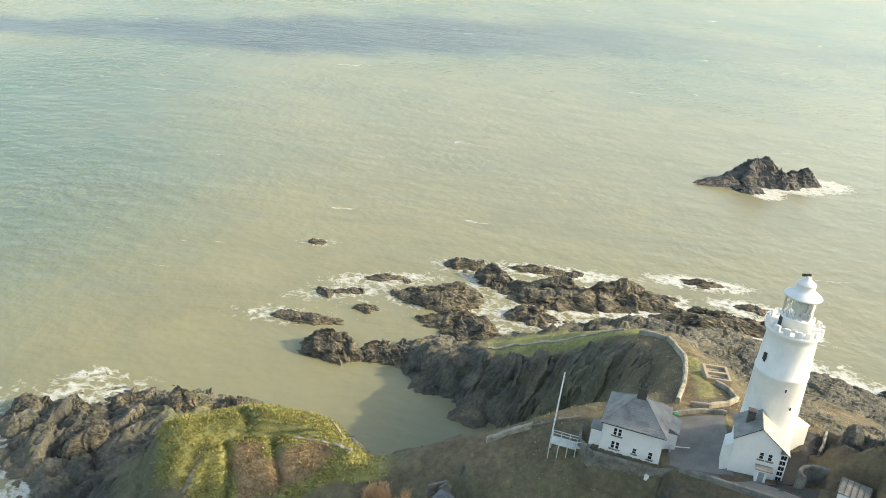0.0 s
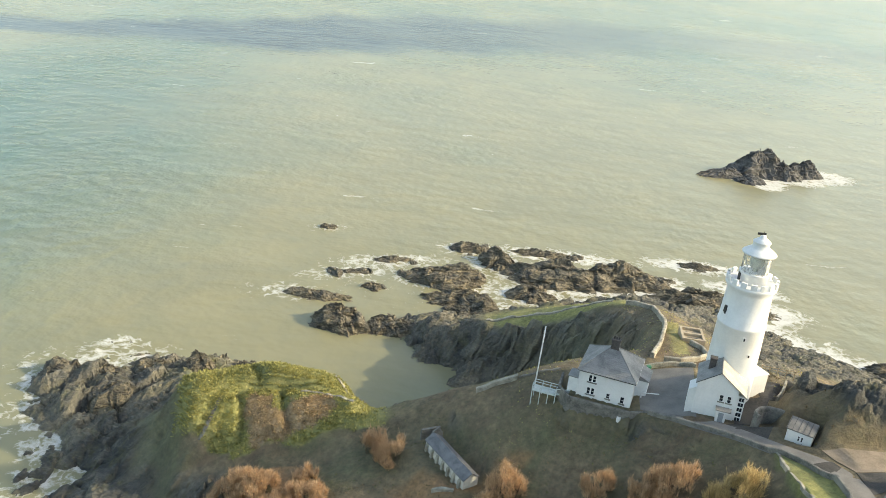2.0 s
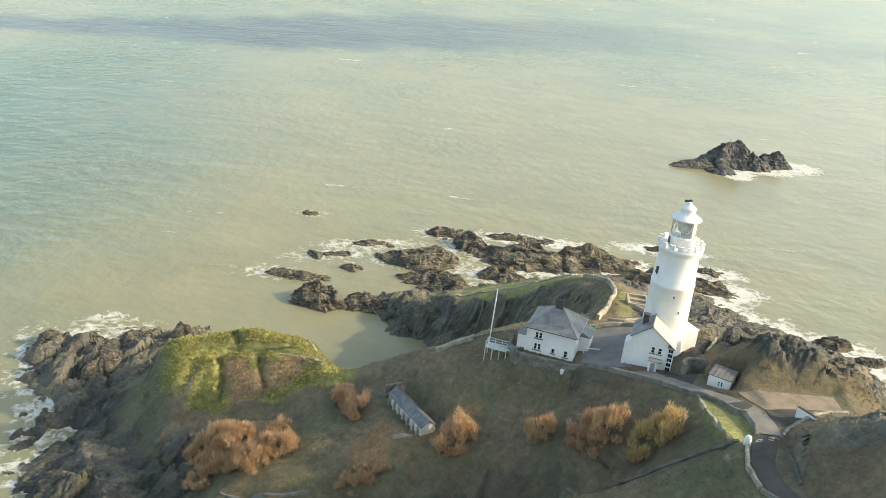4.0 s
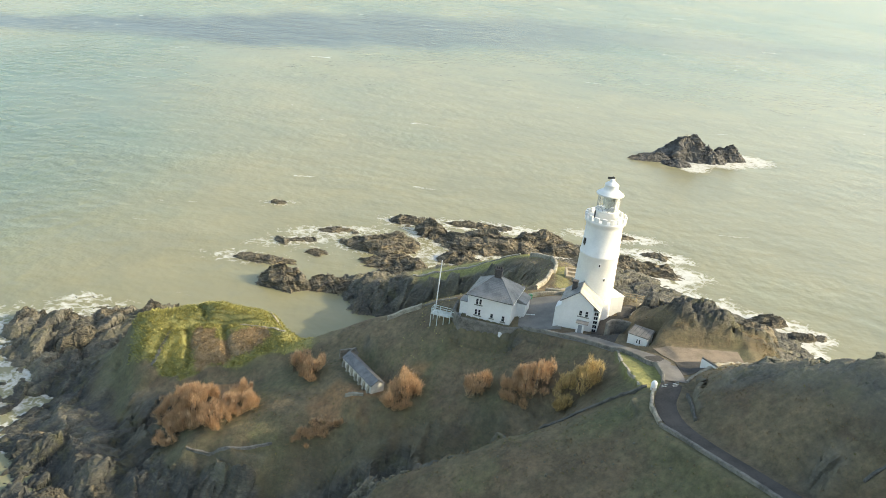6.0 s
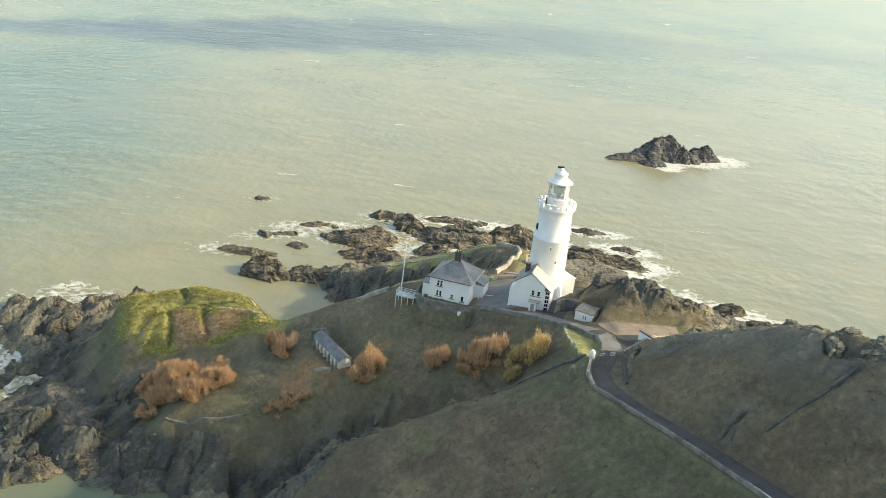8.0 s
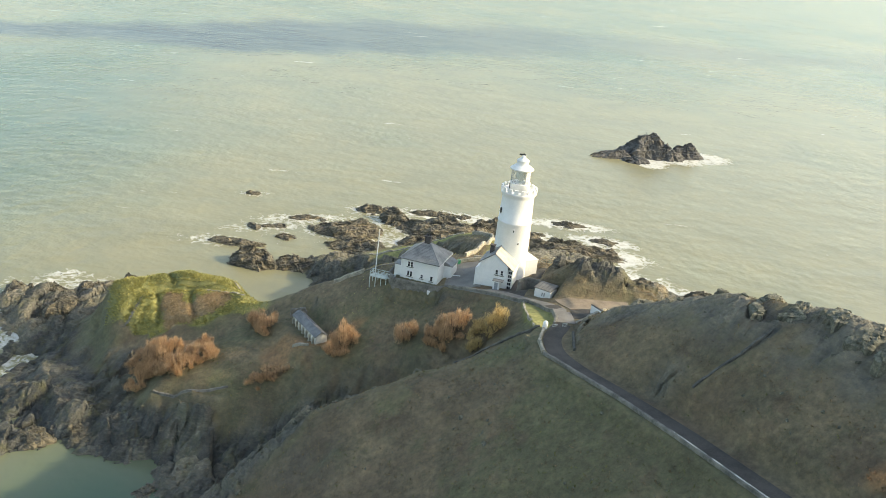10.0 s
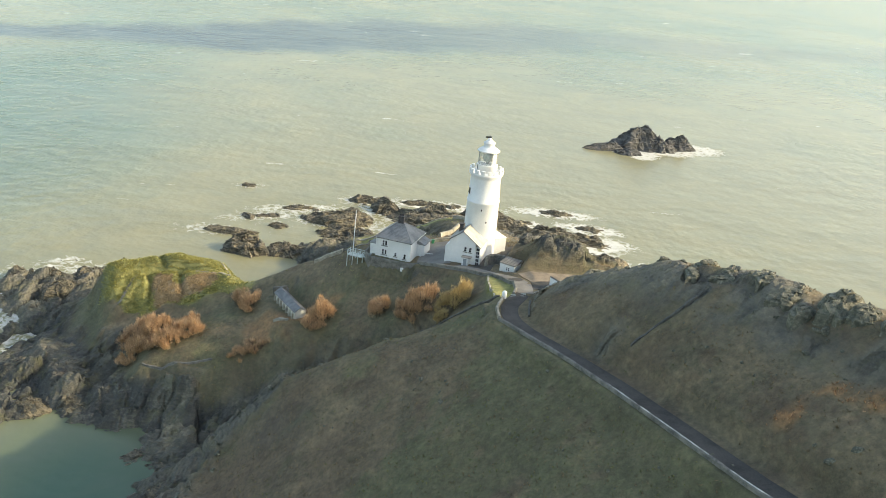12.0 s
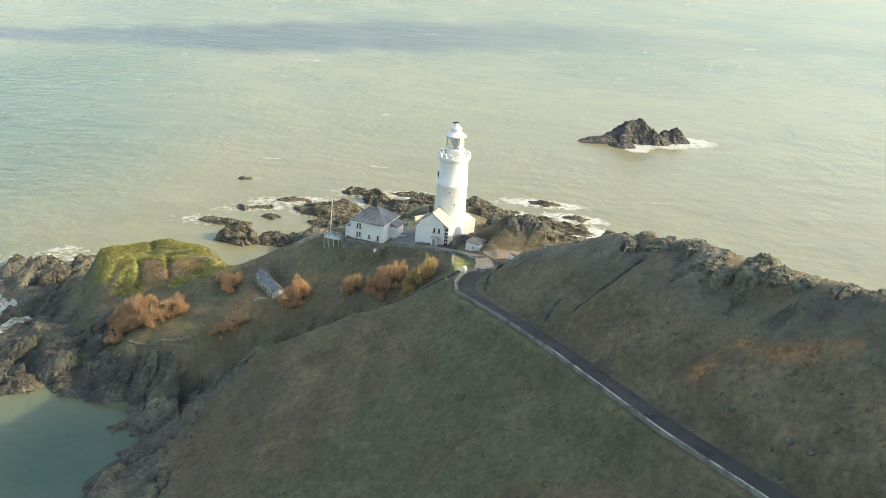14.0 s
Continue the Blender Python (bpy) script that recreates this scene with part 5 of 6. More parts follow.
pole = thing("flagpole", pose(26.4, 114.9, ground_at(26.4, 114.9)), "tall white flagpole on the slope", "flagpole")
part("mast", rod((0, 0, -0.8), (0.3, 0, 11.2), 0.12, 10), WHITE, pole)
part("finial", lathe([(0.05, 11.15), (0.17, 11.3), (0.05, 11.45)], 8), WHITE, pole).location.x = 0.3

# ---- the viewing deck ----
deck = thing("viewing_deck", pose(25.3, 110.5, 36.5, 0, 0, -20), "white painted timber deck on posts with railings", "deck")
DECKWOOD = mat("pale_painted_wood", (0.42, 0.47, 0.45), (0.62, 0.66, 0.63), 1.0, 6.0, 0.6, 0.2)
for k in range(14):
    part("plank", box(k * 0.3, 0, 0.5, k * 0.3 + 0.28, 1.9, 0.56), DECKWOOD, deck)
for x in (0.0, 1.4, 2.8, 4.1):
    for y in (0.0, 1.85):
        part("post", box(x - 0.07, y - 0.07, -2.6, x + 0.07, y + 0.07, 1.6), DECKWOOD, deck)
for y in (0.0, 1.85):
    part("beam", box(-0.07, y - 0.05, 0.3, 4.2, y + 0.05, 0.498), DECKWOOD, deck)
    for z in (1.05, 1.55):
        part("rail", box(-0.07, y - 0.045, z, 4.2, y + 0.045, z + 0.09), DECKWOOD, deck)
for x in (-0.02, 4.12):
    for z in (1.05, 1.55):
        part("rail", box(x - 0.03, 0.05, z + 0.005, x + 0.05, 1.8, z + 0.085), DECKWOOD, deck)
part("ramp", hull((4.2, 0.3, 0.4), (7.0, 0.3, 0.9), (7.0, 1.5, 0.9), (4.2, 1.5, 0.4), (4.2, 0.3, 0.56), (7.0, 0.3, 1.06), (7.0, 1.5, 1.06), (4.2, 1.5, 0.56)), DECKWOOD, deck)
for k in range(3):
    x, z = 4.9 + k * 0.95, 0.65 + k * 0.17
    part("post", box(x, 0.3, z, x + 0.1, 0.4, z + 1.1), DECKWOOD, deck)
part("rail", hull((4.2, 0.3, 1.5), (7.0, 0.3, 1.95), (7.0, 0.4, 1.95), (4.2, 0.4, 1.5), (4.2, 0.3, 1.6), (7.0, 0.3, 2.05), (7.0, 0.4, 2.05), (4.2, 0.4, 1.6)), DECKWOOD, deck)

# ---- walls ----
wall_line("retaining_wall", [(31.0, 114.4, 36.4), (29.8, 110.2, 36.2), (31.0, 106.9, 36.2), (40.6, 103.2, 36.4), (43.4, 103.2, 36.8)], 2.3, 0.5, GREYSTONE, "grey stone retaining wall below the house", jag=0.02, sink=2.5, seed=2)
wall_line("lane_wall", [(43.6, 102.6), (48.5, 97.9), (53.0, 94.0), (57.6, 88.2), (61.0, 83.6), (63.0, 79.0), (63.0, 75.0), (62.2, 72.3)], 0.8, 0.5, GREYSTONE, "low grey stone wall along the lane", jag=0.04, seed=3)
wall_line("bank_wall", [(58.5, 88.0, 43.7), (58.1, 85.0, 44.2), (57.8, 81.5, 44.75), (57.75, 78.0, 45.35), (58.2, 73.0, 45.9), (59.1, 70.6, 46.0)], 0.08, 0.4, STONE, "low tumbled pale wall at the edge of the green bank", jag=0.2, seed=33)
wall_line("field_wall", [(65.2, 68.6), (64.4, 64.4), (63.9, 60.4)], 0.5, 0.4, DARKSTONE, "short dark tumbled wall above the road", jag=0.15, seed=34)
# dark strip added along the cleft in place of its shadow line
wall_line("cleft_shade", [(77.9, 39.3), (80.7, 39.6), (84.3, 39.2), (88.4, 40.2)], 0.35, 0.4, DARKSTONE, "low dark stone strip added for the shadow line up the cleft", jag=0.18, seed=36)
# pale stone strip stands in for the sunlit edge of the headland path
wall_line("headland_wall", [(23.3, 185.6), (29.7, 184.6), (35.7, 182.4), (41.9, 178.6), (47.8, 174.9), (52.6, 172.8)], 0.4, 0.8, STONE, "low pale stone strip added for the sunlit path edge on the cliff", jag=0.2, seed=35)
wall_line("road_wall", [(59.6, 69.0), (58.0, 64.0), (58.1, 59.3)], 0.7, 0.5, STONE, "pale rubble wall round the bend of the road", jag=0.14, seed=30)
wall_line("road_wall", [(58.1, 59.0), (60.8, 54.6), (67.4, 42.6), (73.0, 30.8), (77.8, 18.6), (84.6, 2.0), (92.0, -14.2), (99.5, -33.0), (107.0, -61.0)], 0.6, 0.6, GREYSTONE, "low grey stone wall along the downhill edge of the road", jag=0.05, sink=0.9, seed=4)
COPING = mat("worn_limewash", (0.16, 0.155, 0.14), (0.62, 0.61, 0.58), 0.25, 2.5, 0.8, 0.2, spot=0.4)
for way in ([(73.0, 30.8), (75.6, 24.2)], [(76.0, 23.2), (77.8, 18.6), (81.6, 9.3)], [(83.2, 5.4), (84.6, 2.0), (87.5, -4.4)], [(88.4, -6.4), (92.0, -14.2), (99.5, -33.0)]):
    wall_line("coping", way, 0.71, 0.16, COPING, "worn white coping on the road wall", "coping", 0.02, sink=-0.6, seed=len(way))
wall_line("bend_wall", [(66.6, 73.2), (68.4, 75.6), (72.0, 77.0), (76.0, 79.8), (80.5, 82.2)], 0.35, 0.55, STONE, "rough pale stone wall above the parking place", jag=0.26, seed=7)
wall_line("field_wall", [(40.6, 73.4), (46.5, 73.0), (53.0, 71.8), (59.2, 71.0)], 0.5, 0.5, DARKSTONE, "dark dry stone wall across the slope", jag=0.2, seed=8)
wall_line("crest_wall", [(16.4, 118.4), (21.2, 118.4), (23.6, 118.1)], 1.0, 0.8, STONE, "pale stone wall along the crest", jag=0.06, seed=9)
wall_line("crest_wall", [(23.8, 118.1), (26.6, 117.4), (31.0, 117.2)], 0.35, 0.4, GREYSTONE, "low grey stone wall on the crest beside the house", jag=0.08, seed=31)
wall_line("headland_wall", [(54.5, 167.6), (57, 166), (59.8, 163), (59.4, 155), (56.8, 143), (52.6, 131), (48.4, 121.6)], 1.1, 0.75, STONE, "curving pale stone wall on the headland", jag=0.05, seed=10)
wall_line("yard_wall", [(45.0, 117.4), (52.4, 117.8), (55.0, 116.6)], 0.9, 0.5, STONE, "low pale wall at the back of the yard", jag=0.03, seed=11)
wall_line("spur_wall", [(-35.0, 119.4), (-33.8, 123.4), (-32.5, 126.8)], 0.14, 0.7, GREYSTONE, "old stone wall running down the spur", jag=0.12, seed=12)
wall_line("spur_wall", [(-17.3, 128.4), (-13.0, 127.6), (-6.4, 123.4)], 0.25, 0.6, STONE, "old stone wall across the spur", jag=0.12, seed=13)
wall_line("spur_wall", [(-15, 137), (-11.5, 134.2), (-9.2, 131.8), (-7.0, 129.0)], 0.35, 0.4, STONE, "old stone wall along the cliff edge", jag=0.15, seed=14)
wall_line("terrace_wall", [(-20.8, 93.0), (-12, 91.4), (-4, 92.0)], 0.3, 0.45, GREYSTONE, "broken dry stone wall above the gully", jag=0.1, seed=15)
wall_line("terrace_wall", [(9.2, 98.6), (12.8, 97.9)], 0.6, 0.6, STONE, "short broken stone wall below the outbuilding", jag=0.15, seed=16)
wall_line("garden_wall", [(61.2 + 2.7 * math.cos(radians(a)), 96.6 + 2.3 * math.sin(radians(a)), 43.3) for a in range(200, -30, -15)], 1.2, 0.6, GREYSTONE, "curved grey stone garden wall", jag=0.06, sink=2, seed=17)
wall_line("court_wall", [(50.6, 121.4), (53.5, 120.6), (57.5, 122.0), (60.4, 125.4), (60.4, 129.2), (58.6, 131.6)], 1.0, 0.6, STONE, "curved pale stone wall round the sunken court", jag=0.04, sink=2, seed=18)
wall_line("terrace_wall", [(65.2, 105.0, 42.0), (67.0, 107.4, 42.1), (68.8, 110.6, 42.2)], 0.9, 0.4, STONE, "low buff wall round the terrace by the tower", jag=0.02, sink=2, seed=19)

platform = thing("stone_platform", pose(57.2, 132.6, max(ground_at(58, 134), ground_at(61, 137), ground_at(58, 138)) - 0.1, 0, 0, -8), "buff stone platform with two sunken bays", "platform")
part("base", box(0, 0, -2, 4.6, 5.6, 0.5), SAND, platform)
for x0, y0, x1, y1 in ((0, 0, 4.6, 0.5), (0, 5.1, 4.6, 5.6), (0, 0.5, 0.5, 5.1), (4.1, 0.5, 4.6, 5.1), (0.5, 2.5, 4.1, 3.1)):
    part("kerb", box(x0, y0, 0.503, x1, y1, 1.1, 0.03), SAND, platform)
for y in (1.5, 4.0):
    part("hatch", box(1.2, y - 0.25, 0.503, 3.4, y + 0.25, 0.62), METALDARK, platform)

fence = thing("fence", pose(66.2, 115.4, ground_at(68, 115), 0, 0, -15), "brown wooden post and rail fence", "fence")
for k in range(5):
    part("post", box(k * 1.4, 0, -1.5, k * 1.4 + 0.14, 0.14, 1.2), WOOD, fence)
for z in (0.55, 1.0):
    part("rail", box(-0.1, -0.05, z, 5.9, -0.003, z + 0.12), WOOD, fence)

for x, y, h in ((60.0, 70.0, 1.6),):
    pier = thing("gate_pier", pose(x, y, ground_at(x, y)), "rounded white gate pier beside the lane", "gate pier")
    part("pier", lathe([(0.5, -1), (0.5, h * 0.7), (0.42, h * 0.88), (0.2, h)], 14), WHITE, pier)
gate = thing("field_gate", pose(61.2, 70.3, ground_at(63, 71), 0, 0, 22), "low pale barred gate across the lane", "gate")
for z in (0.2, 0.5, 0.8):
    part("bar", box(0.2, -0.03, z, 1.4, 0.03, z + 0.08), DECKWOOD, gate)
    part("bar", box(2.5, -0.03, z, 3.7, 0.03, z + 0.08), DECKWOOD, gate)
screen = thing("white_wall", pose(70.7, 78.9, 45.9, 0, 0, -61), "white painted wall with a dark coping beside the parking place", "wall")
part("wall", box(0, -0.15, -1.0, 3.4, 0.15, 2.1), WHITE, screen)
part("coping", box(-0.06, -0.22, 2.103, 3.46, 0.22, 2.22, 0.02), METALDARK, screen)

bin1 = thing("wheeled_bin", pose(46.6, 116.5, ground_at(46.6, 116.5), 0, 0, 10), "green wheeled bin against the yard wall", "bin")
part("bin_body", hull((-0.27, -0.3, 0), (0.27, -0.3, 0), (0.27, 0.3, 0), (-0.27, 0.3, 0), (-0.32, -0.38, 1.0), (0.32, -0.38, 1.0), (0.32, 0.38, 1.0), (-0.32, 0.38, 1.0)), mat("green_plastic", (0.03, 0.2, 0.1), (0.05, 0.3, 0.15), 1.0, 4.0, 0.4, 0.05), bin1)
part("bin_lid", box(-0.34, -0.4, 1.0, 0.34, 0.42, 1.07, 0.02), mat("dark_green_plastic", (0.02, 0.12, 0.06), (0.03, 0.18, 0.09), 1.0, 4.0, 0.4, 0.05), bin1)
meter = thing("meter_box", pose(39.1, 103.3, ground_at(39.1, 103.3) + 0.2, 0, 0, -20), "small white box at the foot of the retaining wall", "meter box")
part("box_body", box(-0.35, -0.25, -0.3, 0.35, 0.25, 0.65, 0.04), WHITE, meter)
barrier = thing("barrier", pose(43.4, 107.6, ground_at(44.4, 107.4)), "white pole barrier across the yard entrance", "barrier")
part("barrier_post", box(-0.08, -0.08, -0.3, 0.08, 0.08, 1.0), WHITE, barrier)
part("barrier_arm", box(0.0, -0.06, 0.8, 3.0, 0.06, 0.92), WHITE, barrier)

# ---- ground cover and loose rock ----


def tufts(name, places, size, blades, material, label, category, seed, flat=0.5, kind="stuff", slim=1.0):
    """Many small clumps of blades and leaves in one mesh. places: rows of x, y, z and scale."""
    rnd = np.random.RandomState(seed)
    n = len(places)
    c = np.repeat(np.asarray(places)[:, :3], blades, 0)
    s = np.repeat(np.asarray(places)[:, 3], blades) * size * rnd.uniform(0.6, 1.3, n * blades)
    a, lean = rnd.uniform(0, 2 * math.pi, n * blades), rnd.uniform(0.15, 1.25, n * blades)
    out = np.stack([np.cos(a) * np.sin(lean), np.sin(a) * np.sin(lean), np.cos(lean) * flat * 2], -1)
    side = np.stack([-np.sin(a + rnd.uniform(-0.7, 0.7, a.size)), np.cos(a), rnd.uniform(-0.4, 0.4, a.size)], -1)
    foot = c + out * (s * rnd.uniform(0.0, 0.45, a.size))[:, None]
    wide = rnd.uniform(0.25, 0.5, a.size) * s * slim
    v = np.stack([foot - side * wide[:, None] * 0.5, foot + side * wide[:, None] * 0.5, foot + out * s[:, None]], 1)
    me = bpy.data.meshes.new(name)
    k = len(v) * 3
    me.vertices.add(k)
    me.vertices.foreach_set("co", v.astype(np.float32).ravel())
    me.loops.add(k)
    me.loops.foreach_set("vertex_index", np.arange(k, dtype=np.int32))
    me.polygons.add(len(v))
    me.polygons.foreach_set("loop_start", np.arange(0, k, 3, dtype=np.int32))
    me.update(calc_edges=True)
    me.materials.append(material)
    ob = new(name, me)
    return tagged(ob, label, category, kind=kind)


def leafy(name, *stops):
    """Leaves and stalks whose colour varies from one to the next."""
    m, t, p = nodes_of(name, 0.8)
    g = t.nodes.new("ShaderNodeNewGeometry")
    r = ramp(t, g.outputs["Random Per Island"], *stops)
    t.links.new(mixed(t, tex(t, 0.12, 4, 0.6), r, mixed(t, 0.55, r, stops[0][1])), p.inputs["Base Color"])
    sheer = t.nodes.new("ShaderNodeBsdfTranslucent")
    t.links.new(r, sheer.inputs["Color"])
    blend = t.nodes.new("ShaderNodeMixShader")
    blend.inputs[0].default_value = 0.35
    t.links.new(p.outputs[0], blend.inputs[1])
    t.links.new(sheer.outputs[0], blend.inputs[2])
    t.links.new(blend.outputs[0], t.nodes["Material Output"].inputs["Surface"])
    return m


BRACKEN = leafy("dead_bracken", (0.0, (0.095, 0.075, 0.042)), (1.0, (0.29, 0.2, 0.105)), (0.5, (0.175, 0.13, 0.072)))
TURF = leafy("turf_blades", (0.0, (0.06, 0.065, 0.022)), (1.0, (0.24, 0.22, 0.07)), (0.5, (0.13, 0.135, 0.042)))
GORSE = leafy("scrub_leaves", (0.0, (0.19, 0.19, 0.06)), (1.0, (0.66, 0.58, 0.21)), (0.55, (0.44, 0.4, 0.135)))
TWIG = leafy("shrub_twigs", (0.0, (0.34, 0.215, 0.12)), (1.0, (0.86, 0.62, 0.41)), (0.5, (0.62, 0.41, 0.23)))
OCHRE = leafy("shrub_ochre", (0.0, (0.34, 0.25, 0.11)), (1.0, (0.84, 0.66, 0.36)), (0.5, (0.62, 0.46, 0.21)))
BARK = mat("bark", (0.06, 0.045, 0.03), (0.14, 0.1, 0.07), 1.0, 8.0, 0.9, 0.5)

rs = np.random.RandomState(5)


def field(grid, x, y):
    return grid[np.clip(((y - GY[0]) / STEP).round().astype(int), 0, len(GY) - 1), np.clip(((x - GX[0]) / STEP).round().astype(int), 0, len(GX) - 1)]


paved = built > 0.45


def scatter(count, x0, x1, y0, y1, chance):
    x, y = rs.uniform(x0, x1, count), rs.uniform(y0, y1, count)
    z = field(Z, x, y)
    ok = (rs.rand(count) < chance(x, y, z)) & (field(STONY, x, y) < 0.45) & ~field(paved, x, y) & (z > 2)
    return np.stack([x[ok], y[ok], z[ok] - 0.05, rs.uniform(0.6, 1.5, ok.sum())], -1)


tufts("bracken", scatter(44000, -10, 122, -45, 104, lambda x, y, z: 0.62 - 0.5 * field(green, x, y)), 0.34, 4, BRACKEN, "dead brown bracken covering the slopes", "bracken", 1, 0.3)
tufts("grass", scatter(24000, -10, 118, -45, 128, lambda x, y, z: 0.1 + 0.7 * field(green, x, y)), 0.3, 5, TURF, "short green and yellow turf in tufts", "grass", 2, 0.35)
tufts("scrub", scatter(19000, -45, 2, 112, 152, lambda x, y, z: 0.9 * smooth(5, 10, z) * (1 - smooth(-10, 2, x)) * field(spur, x, y) * (1 - field(withered, x, y))), 0.46, 8, GORSE, "low green scrub and bramble on the spur", "scrub", 3, 0.3)
tufts("dead_bracken", scatter(6000, 86, 113, -5, 19, lambda x, y, z: 0.7 * field(rusty, x, y)), 0.3, 5, leafy("russet_bracken", (0.0, (0.26, 0.14, 0.075)), (1.0, (0.66, 0.4, 0.22)), (0.5, (0.44, 0.24, 0.12))), "patch of bright russet dead bracken", "bracken", 6)
tufts("gorse", scatter(8000, 64, 100, 87, 114, lambda x, y, z: 0.6 * smooth(-0.1, 0.2, fbm(x, y, 6, 3))), 0.24, 6, BRACKEN, "low olive gorse and turf on the knoll", "scrub", 8, 0.4)
tufts("straw", scatter(6000, -32, -8, 116, 132, lambda x, y, z: 0.9 * field(withered, x, y)), 0.36, 6, leafy("straw", (0.0, (0.26, 0.18, 0.09)), (1.0, (0.64, 0.47, 0.27)), (0.5, (0.45, 0.32, 0.17))), "withered straw coloured bracken on the spur", "bracken", 12, 0.35)
tufts("heath", scatter(14000, 20, 100, 104, 200, lambda x, y, z: 0.5 + 0 * x), 0.22, 5, GORSE, "short rough turf on the seaward headland", "grass", 4, 0.35)


def shrub(x, y, rx, ry, high, leaf, label, seed, dense=1.0):
    """A bare winter shrub: forking stems under several rounded heads of fine twigs."""
    rnd = random.Random(seed)
    z0 = ground_at(x, y)
    root = thing("shrub", pose(x, y, z0), label, "shrub", "winter shrubs")
    heads = []
    for k in range(int(6 + rx * ry * 2.3)):
        a, r = rnd.uniform(0, 2 * math.pi), math.sqrt(rnd.random())
        bx, by = math.cos(a) * r * rx, math.sin(a) * r * ry
        bz = ground_at(x + bx, y + by) - z0
        h = high * (0.6 + 0.4 * (1 - r * r)) * rnd.uniform(0.4, 1.2)
        w = rnd.uniform(0.25, 0.62) * (0.5 + 0.25 * high)
        heads.append((Vector((bx, by, bz)), h, w))
        foot = Vector((bx * 0.8, by * 0.8, bz - 0.3))
        part("stem", rod(foot, Vector((bx, by, bz + h * 0.8)), 0.06, 5), BARK, root)
    rows = []
    for c, h, w in heads:
        for _ in range(int(dense * (16 + 62 * w * w))):
            # twigs thicken towards the shell of a rounded head
            a, v = rnd.uniform(0, 2 * math.pi), max(-0.95, min(0.95, rnd.gauss(0.15, 0.5)))
            r = 1.15 * w * math.sqrt(1 - v * v) * rnd.uniform(0.35, 1.0) ** 0.6
            up = h * (0.66 + 0.36 * v)
            rows.append((c.x + math.cos(a) * r, c.y + math.sin(a) * r, c.z + max(up, 0.1), rnd.uniform(0.6, 1.4)))
    crown = tufts("crown", rows, 0.62, 9, leaf, "", "", seed, 0.6, "", 0.2)
    crown.parent = root


LAB = "bare russet winter shrub with fine twigs on the slope"
shrub(-26.2, 106.2, 4.2, 4.2, 4.6, TWIG, LAB, 1)
shrub(-21.2, 103.2, 4.4, 4.4, 4.4, TWIG, LAB, 21)
shrub(-25.4, 100.2, 3.4, 3.2, 3.6, TWIG, LAB, 22)
shrub(-17.0, 98.2, 4.2, 3.4, 3.8, TWIG, LAB, 23)
shrub(-12.2, 101.2, 3.8, 3.2, 3.8, TWIG, LAB, 2)
shrub(-12.5, 107.5, 2.4, 1.6, 2.4, TWIG, LAB, 3)
shrub(-1.4, 112.0, 2.4, 2.4, 4.4, TWIG, LAB, 4)
shrub(2.2, 108.4, 2.6, 2.4, 4.2, TWIG, LAB, 24)
shrub(20.2, 94.8, 3.7, 2.9, 4.8, TWIG, LAB, 5)
shrub(34.2, 91.0, 2.5, 2.0, 3.8, TWIG, LAB, 6)
shrub(41.0, 87.2, 3.2, 2.8, 3.8, TWIG, LAB, 25)
shrub(44.2, 85.8, 3.4, 2.8, 5.0, TWIG, LAB, 7)
shrub(50.5, 80.7, 3.8, 3.2, 4.9, OCHRE, "ochre leaved winter shrub beside the brown slope", 8)
shrub(4.2, 93.0, 5.6, 1.9, 1.8, TWIG, "low russet scrub along the lip of the gully", 9, 0.7)

# loose rocks and outcrops on the hill
BOULDERS = []
cut = random.Random(77)
for k in range(7):
    bm = bmesh.new()
    bmesh.ops.create_icosphere(bm, subdivisions=2, radius=1.0)
    ph = k * 13.7
    for v in bm.verts:
        q = Vector((v.co.x * 1.3, v.co.y * 1.3, v.co.z * 1.3 + ph))
        v.co = v.co * (0.9 + 0.3 * noise.noise(q))
    for _ in range(9):
        # each broken face cuts the lump flat
        way = Vector((cut.gauss(0, 1), cut.gauss(0, 1), cut.gauss(0, 0.8))).normalized()
        reach = cut.uniform(0.45, 0.75)
        for v in bm.verts:
            v.co -= way * max(0.0, v.co.dot(way) - reach)
    for v in bm.verts:
        v.co = Vector((v.co.x * 1.25, v.co.y * 1.1, v.co.z * 0.9)) + noise.noise_vector(v.co * 3) * 0.06
    me = bpy.data.meshes.new("boulder")
    bm.to_mesh(me)
    bm.free()
    me.materials.append(ROCK_GREY)
    BOULDERS.append(me)
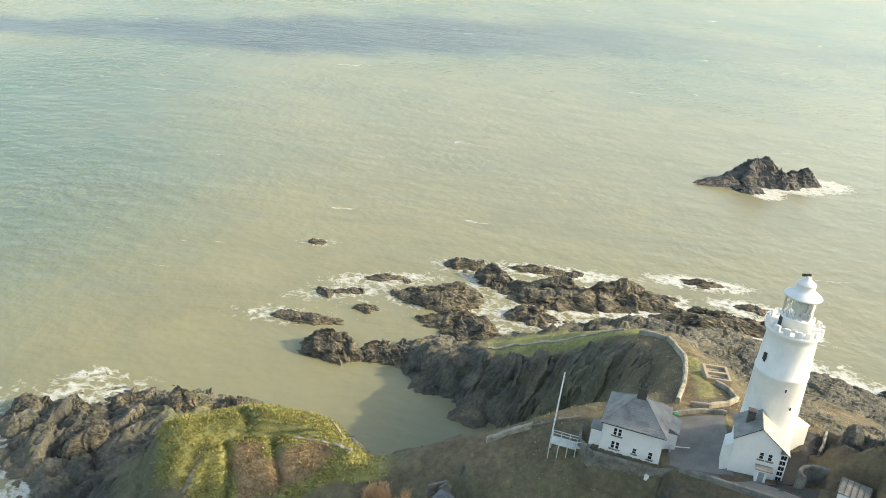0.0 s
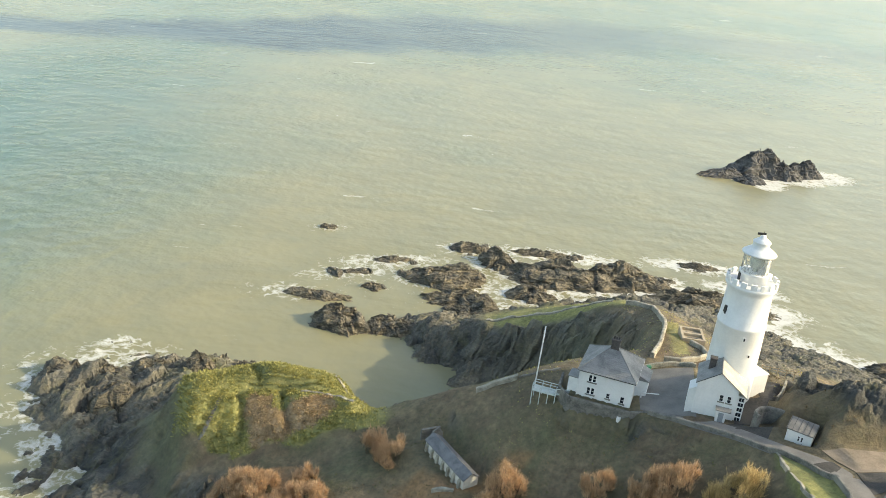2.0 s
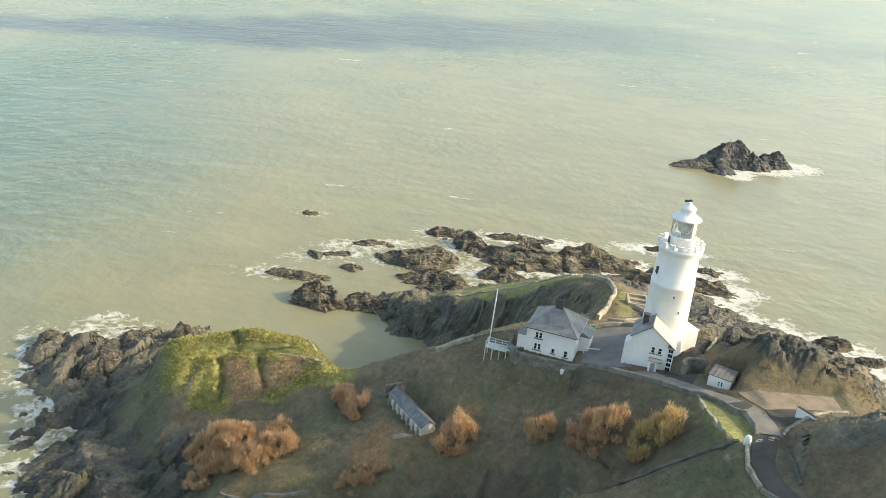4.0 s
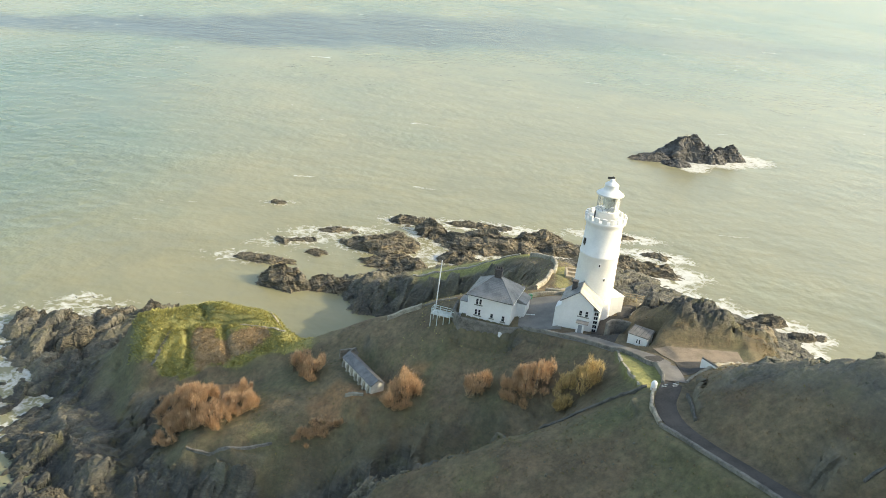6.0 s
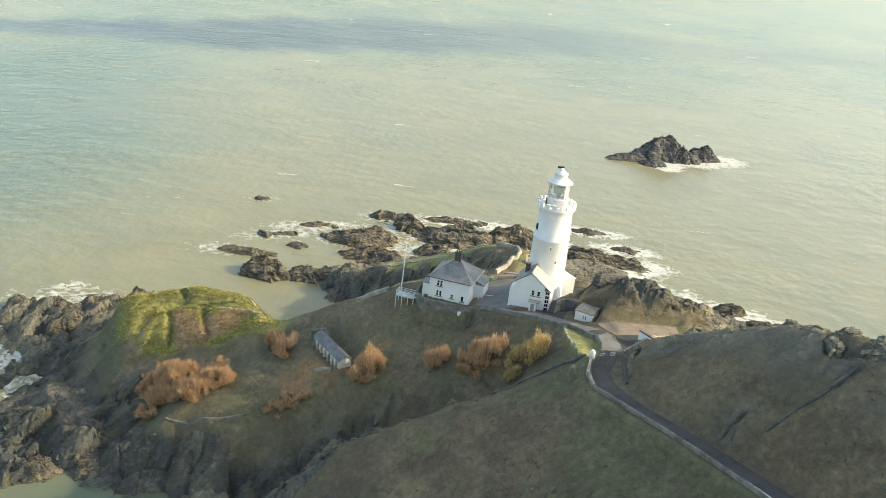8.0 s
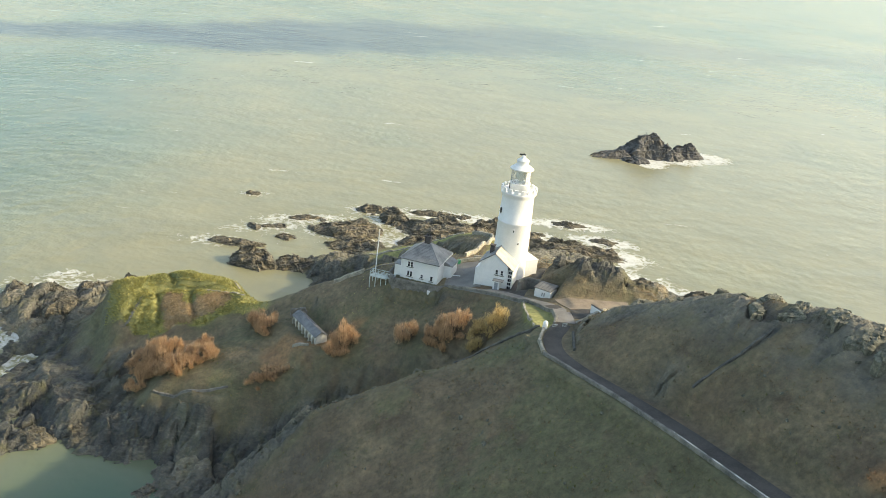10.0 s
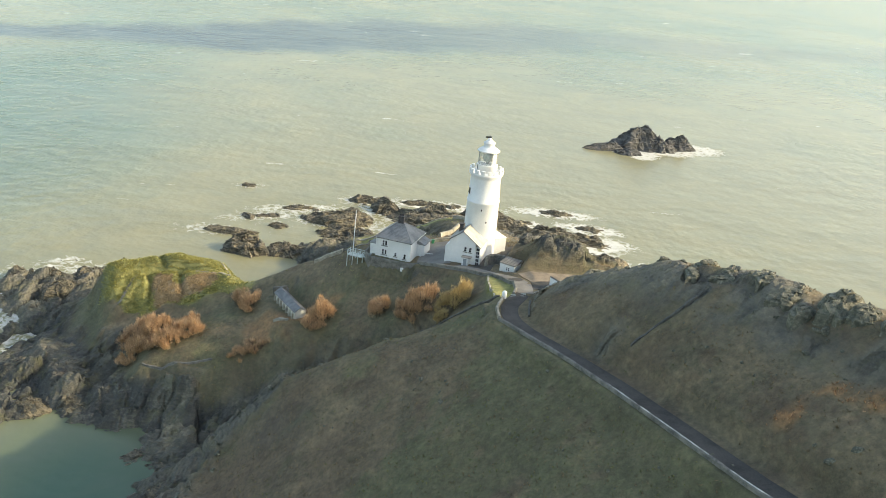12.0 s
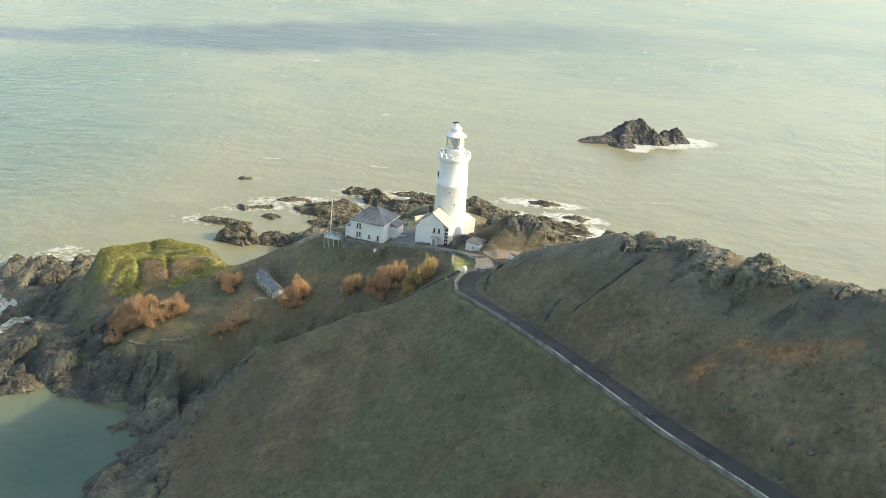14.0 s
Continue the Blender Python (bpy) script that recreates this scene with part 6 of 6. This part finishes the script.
rnd = random.Random(11)


def boulder(x, y, s):
    ob = new("boulder", rnd.choice(BOULDERS))
    ob.matrix_world = pose(x, y, ground_at(x, y) - 0.15 * s, rnd.uniform(-25, 25), rnd.uniform(-25, 25), rnd.uniform(0, 360)) @ Matrix.Diagonal((s, s * rnd.uniform(0.6, 1), s * rnd.uniform(0.6, 1), 1))
    tagged(ob, "grey lichened boulder half sunk in the slope", "boulder", "boulders on the hill")


for x, y, s, many in ((8, 69, 1.1, 5), (14, 70.3, 1.0, 5), (20, 70.5, 0.9, 6), (26, 71, 0.9, 6), (32, 72, 0.7, 6), (38, 73, 0.7, 5), (3, 61, 1.2, 4), (-1, 56, 1.2, 4), (-4, 52, 1.3, 4), (1, 47, 1.2, 4), (5, 65, 1.1, 4), (56.6, 58.4, 0.5, 5), (66, 41.8, 0.6, 2), (58, 52, 0.4, 4), (45, 60, 0.4, 5), (36, 62, 0.35, 5), (52, 58, 0.35, 4), (68, 20, 0.4, 4), (60, 30, 0.4, 4), (46, 36, 0.35, 4), (90, 22, 0.5, 4), (85, 32, 0.4, 4), (49, 48, 0.9, 5), (42, 52.5, 0.8, 4), (30, 52, 0.5, 3), (95, 1.8, 0.9, 4), (96, -9, 0.9, 4), (100.5, -2.6, 0.7, 3), (84.2, 8.3, 0.8, 2), (98, 20, 0.8, 3), (86, 24, 0.4, 2),
                      (106, 2, 0.8, 3), (91, 30, 0.6, 2), (96, 31, 0.9, 3), (101, 25, 1.1, 4), (88, 52, 0.9, 3), (93, 43, 1.0, 3), (85, 58, 0.9, 3), (80, 64, 0.8, 3), (98, 36, 1.1, 2), (108, 16, 1.0, 3), (112, 8, 1.0, 3), (77, 68, 0.7, 3), (97, 29, 1.0, 3), (94, 37, 0.9, 2), (66, 25, 0.5, 3), (74, 12, 0.5, 3), (103, 14, 0.8, 3)):
    for _ in range(many):
        boulder(x + rnd.gauss(0, 2.0), y + rnd.gauss(0, 2.0), s * rnd.uniform(0.35, 1.0))
